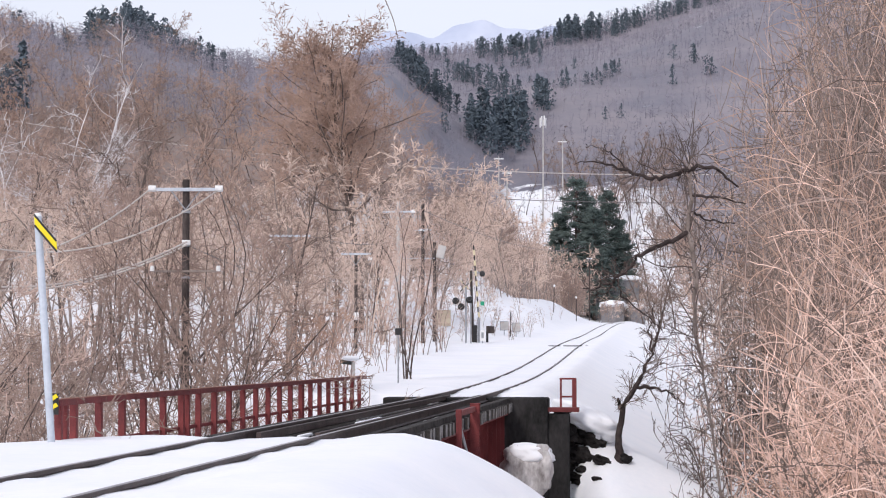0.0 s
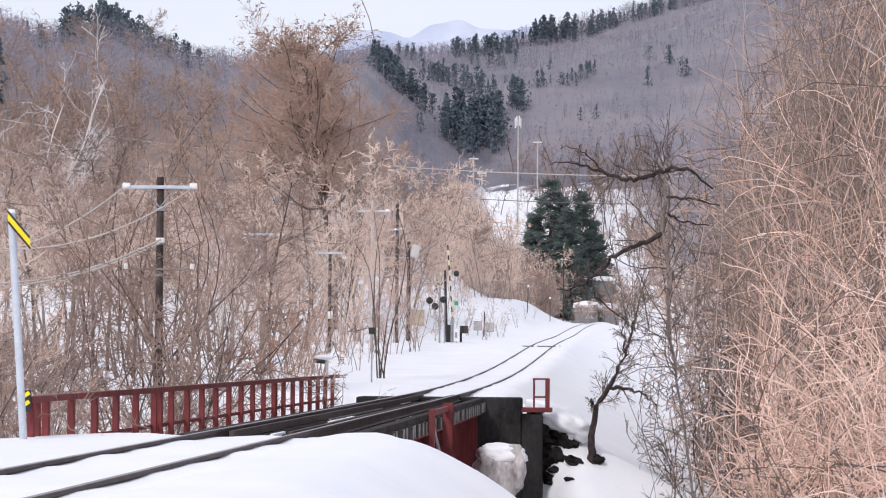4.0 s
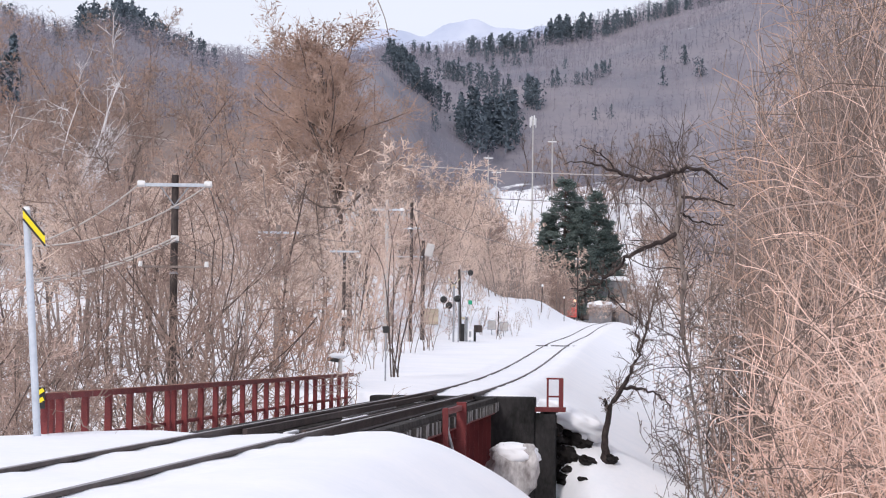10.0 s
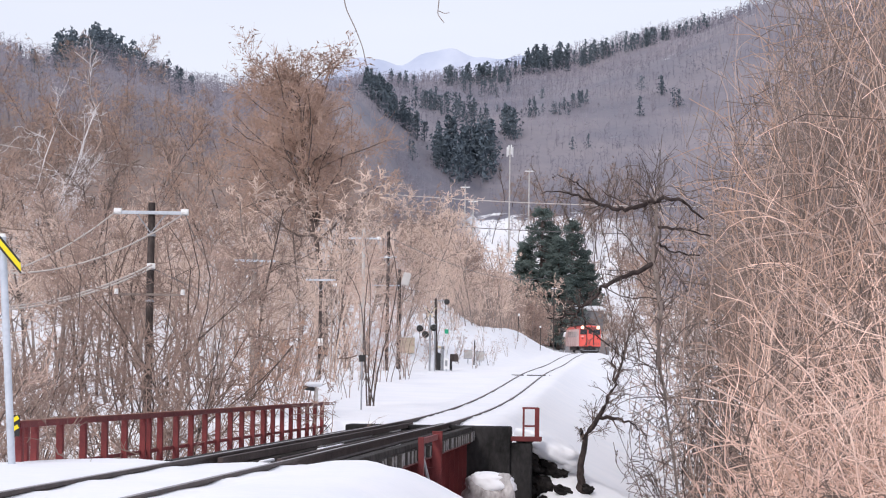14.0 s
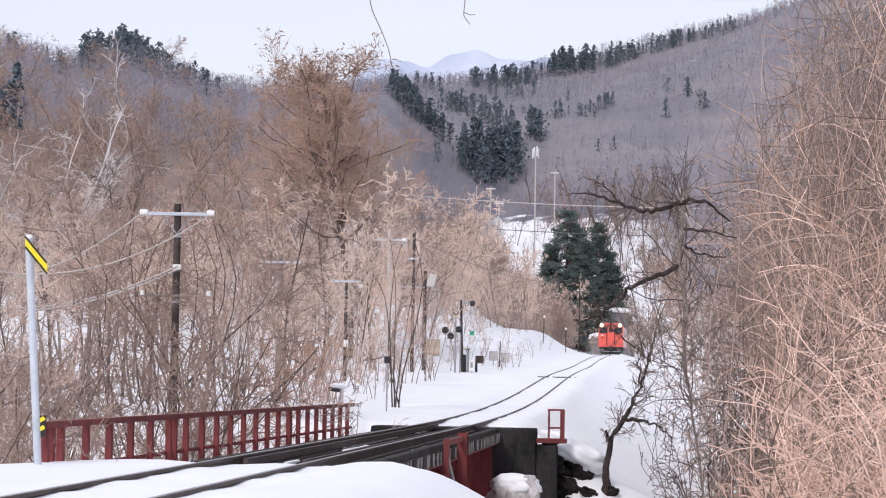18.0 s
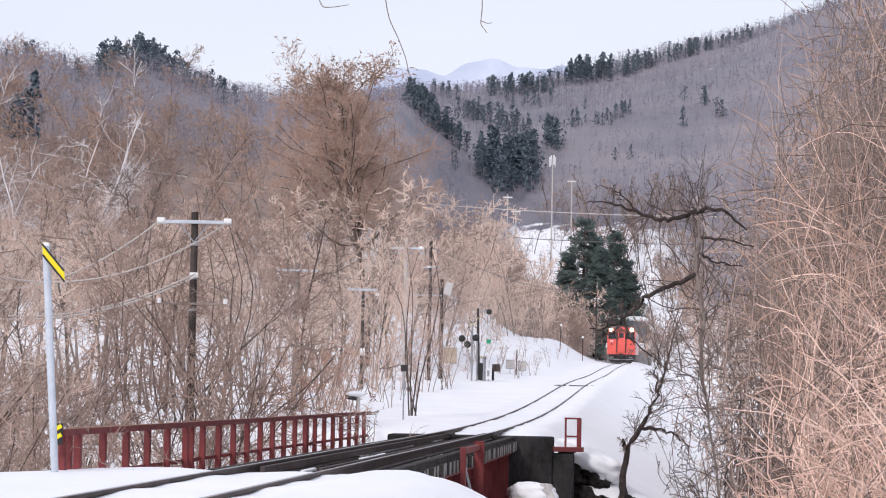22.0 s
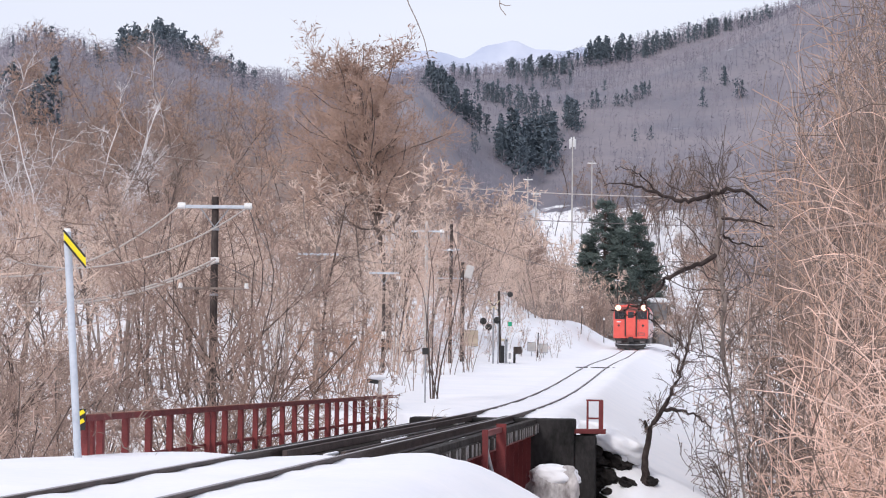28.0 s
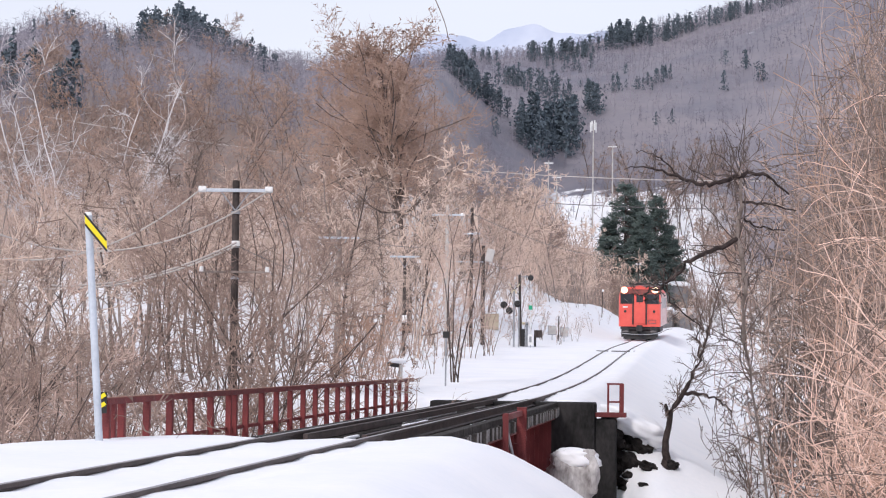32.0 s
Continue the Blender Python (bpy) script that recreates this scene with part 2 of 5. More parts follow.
def tubes(P, R, k):
    """Tapered tubes along many lines at once: P is (n, s, 3), R is (n, s)."""
    n, s, _ = P.shape
    T = np.gradient(P, axis=1)
    T /= np.linalg.norm(T, axis=2, keepdims=True) + 1e-9
    ref = np.where(np.abs(T[..., 2:3]) > 0.9, np.array([1.0, 0.0, 0.0]), np.array([0.0, 0.0, 1.0]))
    U = np.cross(T, ref)
    U /= np.linalg.norm(U, axis=2, keepdims=True) + 1e-9
    W = np.cross(T, U)
    a = np.linspace(0, 2 * np.pi, k, endpoint=False)
    ring = U[:, :, None, :] * np.cos(a)[None, None, :, None] + W[:, :, None, :] * np.sin(a)[None, None, :, None]
    V = (P[:, :, None, :] + ring * R[:, :, None, None]).reshape(-1, 3)
    i, j, c = np.meshgrid(np.arange(n), np.arange(s - 1), np.arange(k), indexing="ij")
    p, q = (i * s + j) * k, (i * s + j + 1) * k
    e = (c + 1) % k
    F = np.stack([p + c, p + e, q + e, q + c], -1).reshape(-1, 4)
    return V, F


def spikes(A, B, r):
    """Thin three-sided twigs from A to B, each ending in a point."""
    n = len(A)
    T = B - A
    T = T / (np.linalg.norm(T, axis=1, keepdims=True) + 1e-9)
    ref = np.where(np.abs(T[:, 2:3]) > 0.9, np.array([1.0, 0.0, 0.0]), np.array([0.0, 0.0, 1.0]))
    U = np.cross(T, ref)
    U /= np.linalg.norm(U, axis=1, keepdims=True) + 1e-9
    W = np.cross(T, U)
    r = np.broadcast_to(np.asarray(r, float).reshape(-1, 1), (n, 1))
    V = np.stack([A + U * r, A + (-0.5 * U + 0.87 * W) * r, A + (-0.5 * U - 0.87 * W) * r, B], 1).reshape(-1, 3)
    o = np.arange(n)[:, None] * 4
    F = np.concatenate([o + np.array([0, 1, 3]), o + np.array([1, 2, 3]), o + np.array([2, 0, 3])])
    return V, F


def gather(pieces):
    """Joins (verts, faces) pieces into lists for one mesh."""
    V, F, o = [], [], 0
    for v, f in pieces:
        V += v.tolist()
        F += (f + o).tolist()
        o += len(v)
    return V, F


# ---- the ground: one snow-covered sheet with the line, the ravine and the hills ----
LINE_Y = np.array([-200.0, 0, 40, 52, 60, 75.5, 92.6, 115, 154, 186, 222, 250, 290, 330, 420, 600])
LINE_Z = np.array([-0.03, -0.03, 0, 0.0, 0.05, 0.27, 0.72, 1.36, 2.10, 3.00, 3.80, 4.20, 4.65, 5.2, 6.0, 7.0])


def rise(Y):
    """Rail top above the bridge's."""
    return sum(np.interp(np.asarray(Y, float) + o, LINE_Y, LINE_Z) for o in (-9, -6, -3, 0, 3, 6, 9)) / 7 - 0.0


def smooth(x, a, b):
    t = np.clip((np.asarray(x, float) - a) / (b - a), 0, 1)
    return t * t * (3 - 2 * t)


def centre(Y):
    """X of the line at Y; beyond the straight it bends to the left."""
    Y = np.asarray(Y, float)
    over = np.clip(Y - 285, 0, None)
    return -4.55 + 0.0978 * Y - over ** 2 / 360.0 - 0.40 * (smooth(Y, 60, 150) - smooth(Y, 240, 320))


def waves(X, Y, size, seed=0.0):
    """A cheap uneven field between about -1 and 1."""
    a, b = np.asarray(X, float) / size, np.asarray(Y, float) / size
    return (np.sin(1.7 * a + 0.8 * b + seed) + np.sin(-0.9 * a + 1.9 * b + 2.1 * seed) + np.sin(2.6 * a - 2.2 * b + 0.7 + seed) * 0.6
            + np.sin(4.1 * a + 3.7 * b + 1.3 * seed) * 0.35) / 2.4


def ground(X, Y):
    X, Y = np.asarray(X, float), np.asarray(Y, float)
    d = X - centre(Y)
    a, r = np.clip(-d, 0, None), np.clip(d, 0, None)
    zt = rise(Y)
    z = zt - 0.11 + 0 * X
    near = 1 - smooth(Y, 24, 30)
    bear = X / np.maximum(Y, 20)
    z = z + 0.065 * near + 0.075 * smooth(Y, 52.5, 58)
    z = z + 0.022 * waves(X, Y, 0.55, 5.0) * (1 - smooth(np.abs(d), 1.2, 2.0))
    # near side: snow heaped along the line and falling to the right of it
    z = z + near * (0.09 * smooth(r, 0.75, 1.3) - 0.62 * smooth(r, 1.9, 3.5) - 0.75 * smooth(r, 2.8, 4.6) - 1.6 * smooth(r, 5.5, 12))
    z = z + near * (0.02 * smooth(a, 0.8, 1.6) - 1.6 * smooth(a, 3.4, 9))
    # far side: the bank falls to the right, and lies level to the left
    far = 1 - near
    z = z + far * (-0.50 * np.clip(r - 1.5, 0, 9) + 0.03 * np.clip(r - 10.5, 0, 30)) * (1 - 0.6 * smooth(Y, 110, 200))
    z = z + far * 0.07 * smooth(r, 0.7, 1.2) * (1 - smooth(r, 1.4, 2.2))
    z = z + far * (0.06 * smooth(a, 0.7, 1.3) + 0.012 * np.clip(a - 3, 0, 30))
    # low bank to the left of the line before the bend
    z = z + 2.3 * smooth(Y, 128, 190) * (1 - smooth(Y, 215, 300)) * smooth(a, 2.2, 7.0)
    # snow banked against the sheds by the bend, and the bank behind the brush
    z = z + 1.5 * np.exp(-((X - 28.5) / 3.6) ** 2 - ((Y - 341) / 6.0) ** 2)
    z = z + 3.2 * smooth(r, 5.5, 12) * smooth(Y, 22, 34) * (1 - smooth(Y, 80, 120))
    # ravine under the bridge
    foot = 49.4 - 7.5 * smooth(r, 2.3, 3.6)
    cut = smooth(Y + 0.12 * d + 0.9 * np.clip(r - 1.3, 0, 4) + 3.2 * np.clip(a - 1.7, 0, 2.6), 27.5, 33) * (1 - np.clip((Y - foot) / (51.6 - foot), 0, 1) ** 1.3)
    z = z - cut * (4.6 + zt - 0.6 * waves(X, Y, 3.0)) * (1 - 0.35 * smooth(r, 2.2, 6)) * (1 - 0.55 * smooth(a, 3, 7))
    # hills: a wooded one to the left, a larger one across the end of the valley
    ridge = np.interp(bear, (-0.6, -0.22, -0.195, -0.165, -0.14, -0.10, -0.08, -0.05, -0.02, 0.0, 0.03), (32, 44, 47, 43.5, 46, 39.5, 38.5, 38, 33, 16, 0))
    z = z + ridge * smooth(Y, 105, 400) * (1 - 0.7 * smooth(Y, 430, 640))
    z = z + smooth(r, 14, 60) * 16 * smooth(Y, 20, 90) * (1 - smooth(Y, 330, 420))
    head = np.interp(bear, (-0.5, -0.08, -0.04, -0.0125, 0.02, 0.047, 0.0625, 0.0875, 0.105, 0.13, 0.16, 0.3), (40, 67, 84, 92, 101, 105, 107, 111, 114, 120, 129, 160))
    z = z + head * smooth(Y, 335, 820) ** 0.8 * (1 - 0.6 * smooth(Y, 840, 1300)) + 3.5 * waves(X, Y, 60, 1.0) * smooth(Y, 380, 520)
    z = z + waves(X, Y, 45, 3.0) * 2.2 * smooth(np.abs(d), 25, 60) * smooth(Y, 60, 200)
    z = z + 0.05 * waves(X, Y, 1.9, 2.0) * smooth(np.abs(d), 1.2, 3.0) + 0.16 * waves(X, Y, 7, 4.0) * smooth(np.abs(d), 3.0, 8.0)
    return z


def build_ground():
    def steps(stops):
        out = []
        for lo, hi, st in stops:
            out += list(np.arange(lo, hi, st))
        return np.array(out)
    ys = steps([(-150, -10, 10), (-10, 10, 2), (10, 62, 0.5), (62, 130, 1.5), (130, 340, 4), (340, 1300, 12), (1300, 4600, 150)])
    side = steps([(0, 0.4, 0.4), (0.4, 3.4, 0.15), (3.4, 9, 0.35), (9, 30, 1.5), (30, 120, 4), (120, 500, 16), (500, 2200, 140)])
    ds = np.concatenate([-side[:0:-1], side])
    D, Y = np.meshgrid(ds, ys)
    X = D + centre(np.minimum(Y, 285)) 
    Z = ground(X, Y)
    rows, cols = D.shape
    V = np.stack([X, Y, Z], -1).reshape(-1, 3)
    i, j = np.meshgrid(np.arange(rows - 1), np.arange(cols - 1), indexing="ij")
    o = i * cols + j
    F = np.stack([o, o + 1, o + cols + 1, o + cols], -1).reshape(-1, 4)
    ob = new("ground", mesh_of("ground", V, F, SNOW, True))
    tagged(ob, "deep white snow over the valley floor and hills", "ground", kind="structure")


build_ground()


def build_mountain():
    xs = np.linspace(-1800, 2200, 400)
    V, F = [], []
    for i, x in enumerate(xs):
        top = 547 + 13 * math.exp(-((x - 70) / 45.0) ** 2) - 11 * math.exp(-((x + 19) / 30.0) ** 2) + 4 * math.sin(x / 24.0) + 2 * math.sin(x / 9.0)
        top -= 70 * float(smooth(-x, 60, 230))
        for k in range(9):
            f = k / 8.0
            V.append((x, 3300 + 500 * f, top * f ** 0.8 + 12 * math.sin(x / 40.0 + 5 * f) * f * (1 - f)))
    for i in range(len(xs) - 1):
        for k in range(8):
            o = i * 9 + k
            F.append((o, o + 9, o + 10, o + 1))
    tagged(new("backdrop", mesh_of("backdrop", V, F, HAZED_MOUNTAIN, True)), "snowy mountain ridge in the distance, pale blue from painted haze", "mountain", kind="structure")


build_mountain()


# ---- the line ----
def along(Y, d, z):
    return (float(centre(Y)) + d, Y, float(rise(Y)) + z)


def sweep(profile, ys, d0):
    """A closed profile of (across, up) drawn along the line."""
    V, F, k = [], [], len(profile)
    for Y in ys:
        V += [along(Y, d0 + u, w) for u, w in profile]
    for i in range(len(ys) - 1):
        for c in range(k):
            F.append((i * k + c, i * k + (c + 1) % k, (i + 1) * k + (c + 1) % k, (i + 1) * k + c))
    F += [tuple(range(k))[::-1], tuple((len(ys) - 1) * k + c for c in range(k))]
    return V, F


RAIL = [(-0.060, -0.150), (0.060, -0.150), (0.060, -0.138), (0.010, -0.122), (0.010, -0.042), (0.033, -0.034), (0.033, -0.004), (0.026, 0.0), (-0.026, 0.0),
        (-0.033, -0.004), (-0.033, -0.034), (-0.010, -0.042), (-0.010, -0.122), (-0.060, -0.138)]


def build_track():
    ys = [-20 + 2.0 * i for i in range(60)] + [100 + 5.0 * i for i in range(55)]
    track = thing("railway_track", Matrix(), "single track of worn brown steel rails half sunk in snow", "railway track", kind="structure")
    for side in (-1, 1):
        V, F = sweep(RAIL, ys, side * 0.5665)
        r = part("rail", mesh_of("rail", V, F, RAIL_STEEL), None, track)
        V, F = sweep([(-0.024, 0.0), (0.024, 0.0), (0.020, 0.003), (-0.020, 0.003)], ys, side * 0.5665)
        part("running_surface", mesh_of("running_surface", V, F, RAIL_HEAD), None, r, "steel polished by wheels")
    return track


track = build_track()

ON_LINE = pose(-4.55, 0, 0, 0, 0, -5.586)  # across, along and up from the straight line


# ---- the bridge ----
def build_bridge():
    bridge = thing("railway_bridge", ON_LINE, "short steel girder railway bridge painted dark red, with snow on it", "bridge")
    for side in (-1, 1):
        bm = box((0.02, 23.0, 1.25), (side * 0.92, 39.6, -1.05))
        box((0.30, 23.0, 0.03), (side * 0.92, 39.6, -0.42), bm=bm)
        box((0.30, 23.0, 0.03), (side * 0.92, 39.6, -1.68), bm=bm)
        g = part("girder", bm, RED_STEEL, bridge)
        for i in range(20):
            part("stiffener", box((0.12, 0.016, 1.22), (side * 1.0, 28.6 + 1.17 * i, -1.05)), RED_STEEL, g)
    me = mesh_from(box((2.35, 0.20, 0.20), (0, 0, 0), 0.012), TIMBER)
    end = mesh_from(box((0.012, 0.19, 0.19), (0, 0, 0)), TIMBER_END)
    for i in range(54):
        s = part("sleeper", me, None, bridge)
        s.matrix_basis = pose(random.uniform(-0.05, 0.05), 27.6 + 0.45 * i, -0.262, 0, 0, random.uniform(-1, 1))
        e = part("cut_end", end, None, s, "grey weathered end grain")
        e.location = (1.176, 0, 0)
    for i in range(34):
        y, d = random.uniform(28.5, 50), random.choice((-0.84, -0.46, -0.2, 0.15, 0.46, 0.78))
        bm = box((random.uniform(0.05, 0.11), random.uniform(0.6, 2.6), 0.045), (d, y, -0.150), 0.02)
        part("snow_patch", bm, SNOW_CLEAN, bridge, "thin strip of snow on the timbers")
    for side in (-1, 1):
        part("guard_timber", box((0.15, 24.0, 0.10), (side * 1.02, 39.7, -0.125), 0.01), TIMBER, bridge)
        part("guard_rail", box((0.06, 24.4, 0.10), (side * 0.36, 39.7, -0.07), 0.008), RAIL_STEEL, bridge)
    return bridge


def mesh_from(bm, mat):
    me = bpy.data.meshes.new("piece")
    bm.to_mesh(me)
    bm.free()
    me.materials.append(mat)
    return me


bridge = build_bridge()


def build_railing():
    rail = thing("bridge_railing", ON_LINE @ pose(-2.29, 0, 0), "rusty dark red steel railing along the bridge walkway", "railing")
    length, mid = 26.4, 25.4 + 13.2
    bm = box((0.07, length, 0.012), (0, mid, 0.41))
    box((0.012, length, 0.07), (0.035, mid, 0.38), bm=bm)
    part("top_rail", bm, RED_STEEL, rail)
    part("worn_edge", box((0.074, length, 0.006), (0, mid, 0.4195)), RUSTY_EDGE, rail, "rust-worn upper face of the top rail")
    part("middle_rail", box((0.03, length, 0.05), (-0.03, mid, -0.13)), RED_STEEL, rail)
    bm = box((0.075, 0.014, 1.2), (0, -0.04, -0.20))
    box((0.014, 0.08, 1.2), (0.035, 0, -0.20), bm=bm)
    me = mesh_from(bm, RED_STEEL)
    for y in [25.5, 25.75] + [26.15 + 1.175 * i for i in range(22)] + [32.4, 34.4, 42.75]:
        p = part("post", me, None, rail)
        p.location = (0, y, 0)
    part("walkway_beam", box((0.10, 24.0, 0.16), (0.0, 39.7, -0.72)), RED_STEEL, rail)
    bm = bmesh.new()
    for i in range(9):
        box((1.5, 0.09, 0.10), (0.72, 28.5 + 2.75 * i, -0.86), bm=bm)
    part("bracket", bm, RED_STEEL, rail)


build_railing()


def build_abutment():
    ob = thing("bridge_abutment", ON_LINE, "blackened wet concrete abutment under the end of the bridge", "abutment")
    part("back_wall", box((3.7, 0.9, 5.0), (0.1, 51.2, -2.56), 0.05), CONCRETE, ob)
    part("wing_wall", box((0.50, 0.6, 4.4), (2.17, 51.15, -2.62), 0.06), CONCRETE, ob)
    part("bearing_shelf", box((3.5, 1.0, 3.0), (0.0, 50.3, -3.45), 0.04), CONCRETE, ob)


build_abutment()


# ---- bare trees ----
def grow(rng, start, way, length, radius, segs, bend, lift, keep=0.0):
    """Many bent limbs at once: points (n, segs+1, 3) and radii."""
    n = len(start)
    P = np.zeros((n, segs + 1, 3))
    P[:, 0] = start
    w = way / (np.linalg.norm(way, axis=1, keepdims=True) + 1e-9)
    kick = rng.normal(0, bend, (n, 3))
    for s in range(segs):
        kick = keep * kick + (1 - keep * keep) ** 0.5 * rng.normal(0, bend, (n, 3))
        w = w + kick + np.array([0, 0, lift])
        w /= np.linalg.norm(w, axis=1, keepdims=True)
        P[:, s + 1] = P[:, s] + w * (length / segs)[:, None]
    R = radius[:, None] * np.linspace(1, 0.35, segs + 1)[None, :]
    return P, R


def arch(rng, start, way, length, radius, segs, bend, least, most):
    """Long shoots that curl over: each turns steadily about an axis of its own as it grows."""
    n = len(start)
    P = np.zeros((n, segs + 1, 3))
    P[:, 0] = start
    w = way / (np.linalg.norm(way, axis=1, keepdims=True) + 1e-9)
    over = np.column_stack([rng.normal(-0.30, 0.95, n), rng.normal(0, 0.5, n), rng.normal(-0.6, 0.6, n)])
    pull = rng.uniform(least, most, n)[:, None] / segs
    for s in range(segs):
        w = w + over * pull + rng.normal(0, bend, (n, 3))
        w /= np.linalg.norm(w, axis=1, keepdims=True)
        P[:, s + 1] = P[:, s] + w * (length / segs)[:, None]
    return P, radius[:, None] * np.linspace(1, 0.4, segs + 1)[None, :]


def children(rng, P, R, per, lo, hi, spread, ratio, lift):
    """Starts, ways, lengths and radii of the limbs that leave each given limb."""
    n, s1, _ = P.shape
    k = n * per
    who = np.repeat(np.arange(n), per)
    t = (rng.uniform(lo, hi, k)) * (s1 - 1)
    i = np.minimum(t.astype(int), s1 - 2)
    f = (t - i)[:, None]
    start = P[who, i] * (1 - f) + P[who, i + 1] * f
    way = P[who, i + 1] - P[who, i]
    way /= np.linalg.norm(way, axis=1, keepdims=True) + 1e-9
    side = rng.normal(0, 1, (k, 3))
    side -= (side * way).sum(1, keepdims=True) * way
    side /= np.linalg.norm(side, axis=1, keepdims=True) + 1e-9
    way = way + side * spread + np.array([0, 0, lift])
    full = np.linalg.norm(np.diff(P, axis=1), axis=2).sum(1)[who]
    length = full * ratio * rng.uniform(0.6, 1.3, k) * (1.15 - 0.6 * t / (s1 - 1))
    radius = (R[who, i] * 0.5)
    return start, way, length, radius


def bare_tree(seed, h, bark, twig, stems=1, limbs=13, spread=1.0, low=0.28, per=(7, 6, 3), thick=0.011, lean=0.06, fine=0.0055, reach=0.42, leaves=0, crook=0.10):
    """The trunk mesh and the crown mesh of a leafless tree."""
    rng = np.random.default_rng(seed)
    start = np.column_stack([rng.normal(0, 0.15 * (stems > 1), stems), rng.normal(0, 0.15 * (stems > 1), stems), np.full(stems, -0.3)])
    way = np.column_stack([rng.normal(0, lean + 0.14 * (stems > 1), stems), rng.normal(0, lean + 0.14 * (stems > 1), stems), np.ones(stems)])
    P0, R0 = grow(rng, start, way, h * rng.uniform(0.72, 0.86, stems), h * thick * rng.uniform(0.8, 1.1, stems) / stems ** 0.3, 8, crook, 0.03, 0.5)
    P1, R1 = grow(rng, *children(rng, P0, R0, limbs, low, 1.0, spread * 1.25, reach, 0.05), 4, 0.20, 0.04)
    wood = []
    for k in range(stems):
        own = slice(k * limbs, (k + 1) * limbs)
        wood.append(("trunk" if stems == 1 else "stem", mesh_of("stem", *gather([tubes(P0[k:k + 1], R0[k:k + 1], 7)] + ([tubes(P1[own], R1[own], 4)] if stems == 1 else [])), bark, True)))
    P2, R2 = grow(rng, *children(rng, P1, R1, per[0], 0.15, 1.0, 1.1, 0.46, 0.03), 2, 0.30, 0.03)
    R2 = np.maximum(R2, fine * 1.3)
    s3 = children(rng, P2, R2, per[1], 0.1, 1.0, 1.1, 0.66, 0.04)
    w3 = s3[1] / np.linalg.norm(s3[1], axis=1, keepdims=True)
    e3 = s3[0] + w3 * s3[2][:, None]
    n3 = len(e3)
    t = rng.uniform(0.1, 0.95, (n3, per[2], 1))
    A = (s3[0][:, None] * (1 - t) + e3[:, None] * t).reshape(-1, 3)
    w4 = (w3[:, None] + rng.normal(0, 0.85, (n3, per[2], 3)) + np.array([0, 0, 0.08])).reshape(-1, 3)
    w4 /= np.linalg.norm(w4, axis=1, keepdims=True)
    L4 = np.repeat(s3[2], per[2]) * rng.uniform(0.4, 0.9, n3 * per[2])
    crown = gather(([tubes(P1, R1, 3)] if stems > 1 else []) + [spikes(P2[:, 0], P2[:, 2], fine * 1.6) if fine > 0.011 else tubes(P2, R2, 3), spikes(s3[0], e3, fine * 1.15), spikes(A, A + w4 * L4[:, None], fine)])
    if leaves:
        tips = e3[e3[:, 2] > np.quantile(e3[:, 2], 0.80)]
        at = tips[rng.integers(0, len(tips), leaves)] + rng.normal(0, 0.12, (leaves, 3))
        wood.append(("leaves", mesh_of("leaves", *spikes(at, at + rng.normal(0, 0.11, (leaves, 3)), rng.uniform(0.03, 0.055, leaves)), RUST_TWIG)))
    return wood + [("crown", mesh_of("crown", *crown, twig))]


KINDS, SIZE = {}, {}


def tree_kind(key, label, group, h, **kw):
    KINDS[key], SIZE[key] = (bare_tree(h=h, **kw), label, group), h


WOOD, TANGLE = "woodland trees", "thickets by the ravine"
for n in range(3):
    tree_kind("near%d" % n, "leafless grey-brown tree standing in snow", WOOD, 9, seed=30 + n, bark=(DARK_BARK, BARK, BARK)[n], twig=(PALE_TWIG, PALE_TWIG, TWIG)[n], stems=(1, 3, 2)[n],
              limbs=(15, 6, 8)[n], spread=0.75, low=0.46, per=(7, 5, 3), thick=0.009, fine=0.0064)
    tree_kind("mid%d" % n, "leafless brown tree in a dense wood", WOOD, 12, seed=40 + n, bark=(BARK, DARK_BARK, BARK)[n], twig=(TWIG, TWIG, PALE_TWIG)[n], limbs=17, spread=(0.8, 0.7, 0.8)[n],
              low=0.42, per=(6, 4, 2), thick=0.009, fine=0.0145, reach=0.38)
    tree_kind("hill%d" % n, "leafless brown tree on the wooded hillside", WOOD, 12, seed=50 + n, bark=(BARK, DARK_BARK, BARK)[n], thick=0.007, twig=(HILL_TWIG, RUST_TWIG, HILL_TWIG)[n], limbs=14, spread=0.8,
              low=0.12, per=(5, 3, 2), fine=0.024, reach=0.38)
tree_kind("dark", "slim dark-trunked bare tree among pale brush", WOOD, 11, seed=66, bark=DARK_BARK, twig=DUSK_TWIG, stems=1, limbs=14, spread=0.6, low=0.35, per=(5, 4, 2), thick=0.0080, fine=0.0095, reach=0.30, crook=0.07)
tree_kind("ashen", "slim pale-trunked bare tree among the brush", WOOD, 9, seed=67, bark=PALE_TWIG, twig=PALE_TWIG, stems=3, limbs=8, spread=0.45, low=0.40, per=(4, 3, 2), thick=0.0055, fine=0.009, reach=0.32, crook=0.08)
tree_kind("lath", "slim bare tree standing in open snow", WOOD, 10, seed=68, bark=DARK_BARK, twig=DUSK_TWIG, stems=1, limbs=9, spread=0.5, low=0.25, per=(3, 2, 1), thick=0.0105, fine=0.028, reach=0.28, crook=0.08)
tree_kind("rod", "slim dark-stemmed bare tree on the snow behind the railing", WOOD, 9, seed=69, bark=BARK, twig=PALE_TWIG, stems=4, limbs=7, spread=0.6, low=0.35, per=(4, 3, 2), thick=0.0062, fine=0.0066, reach=0.32, crook=0.10)
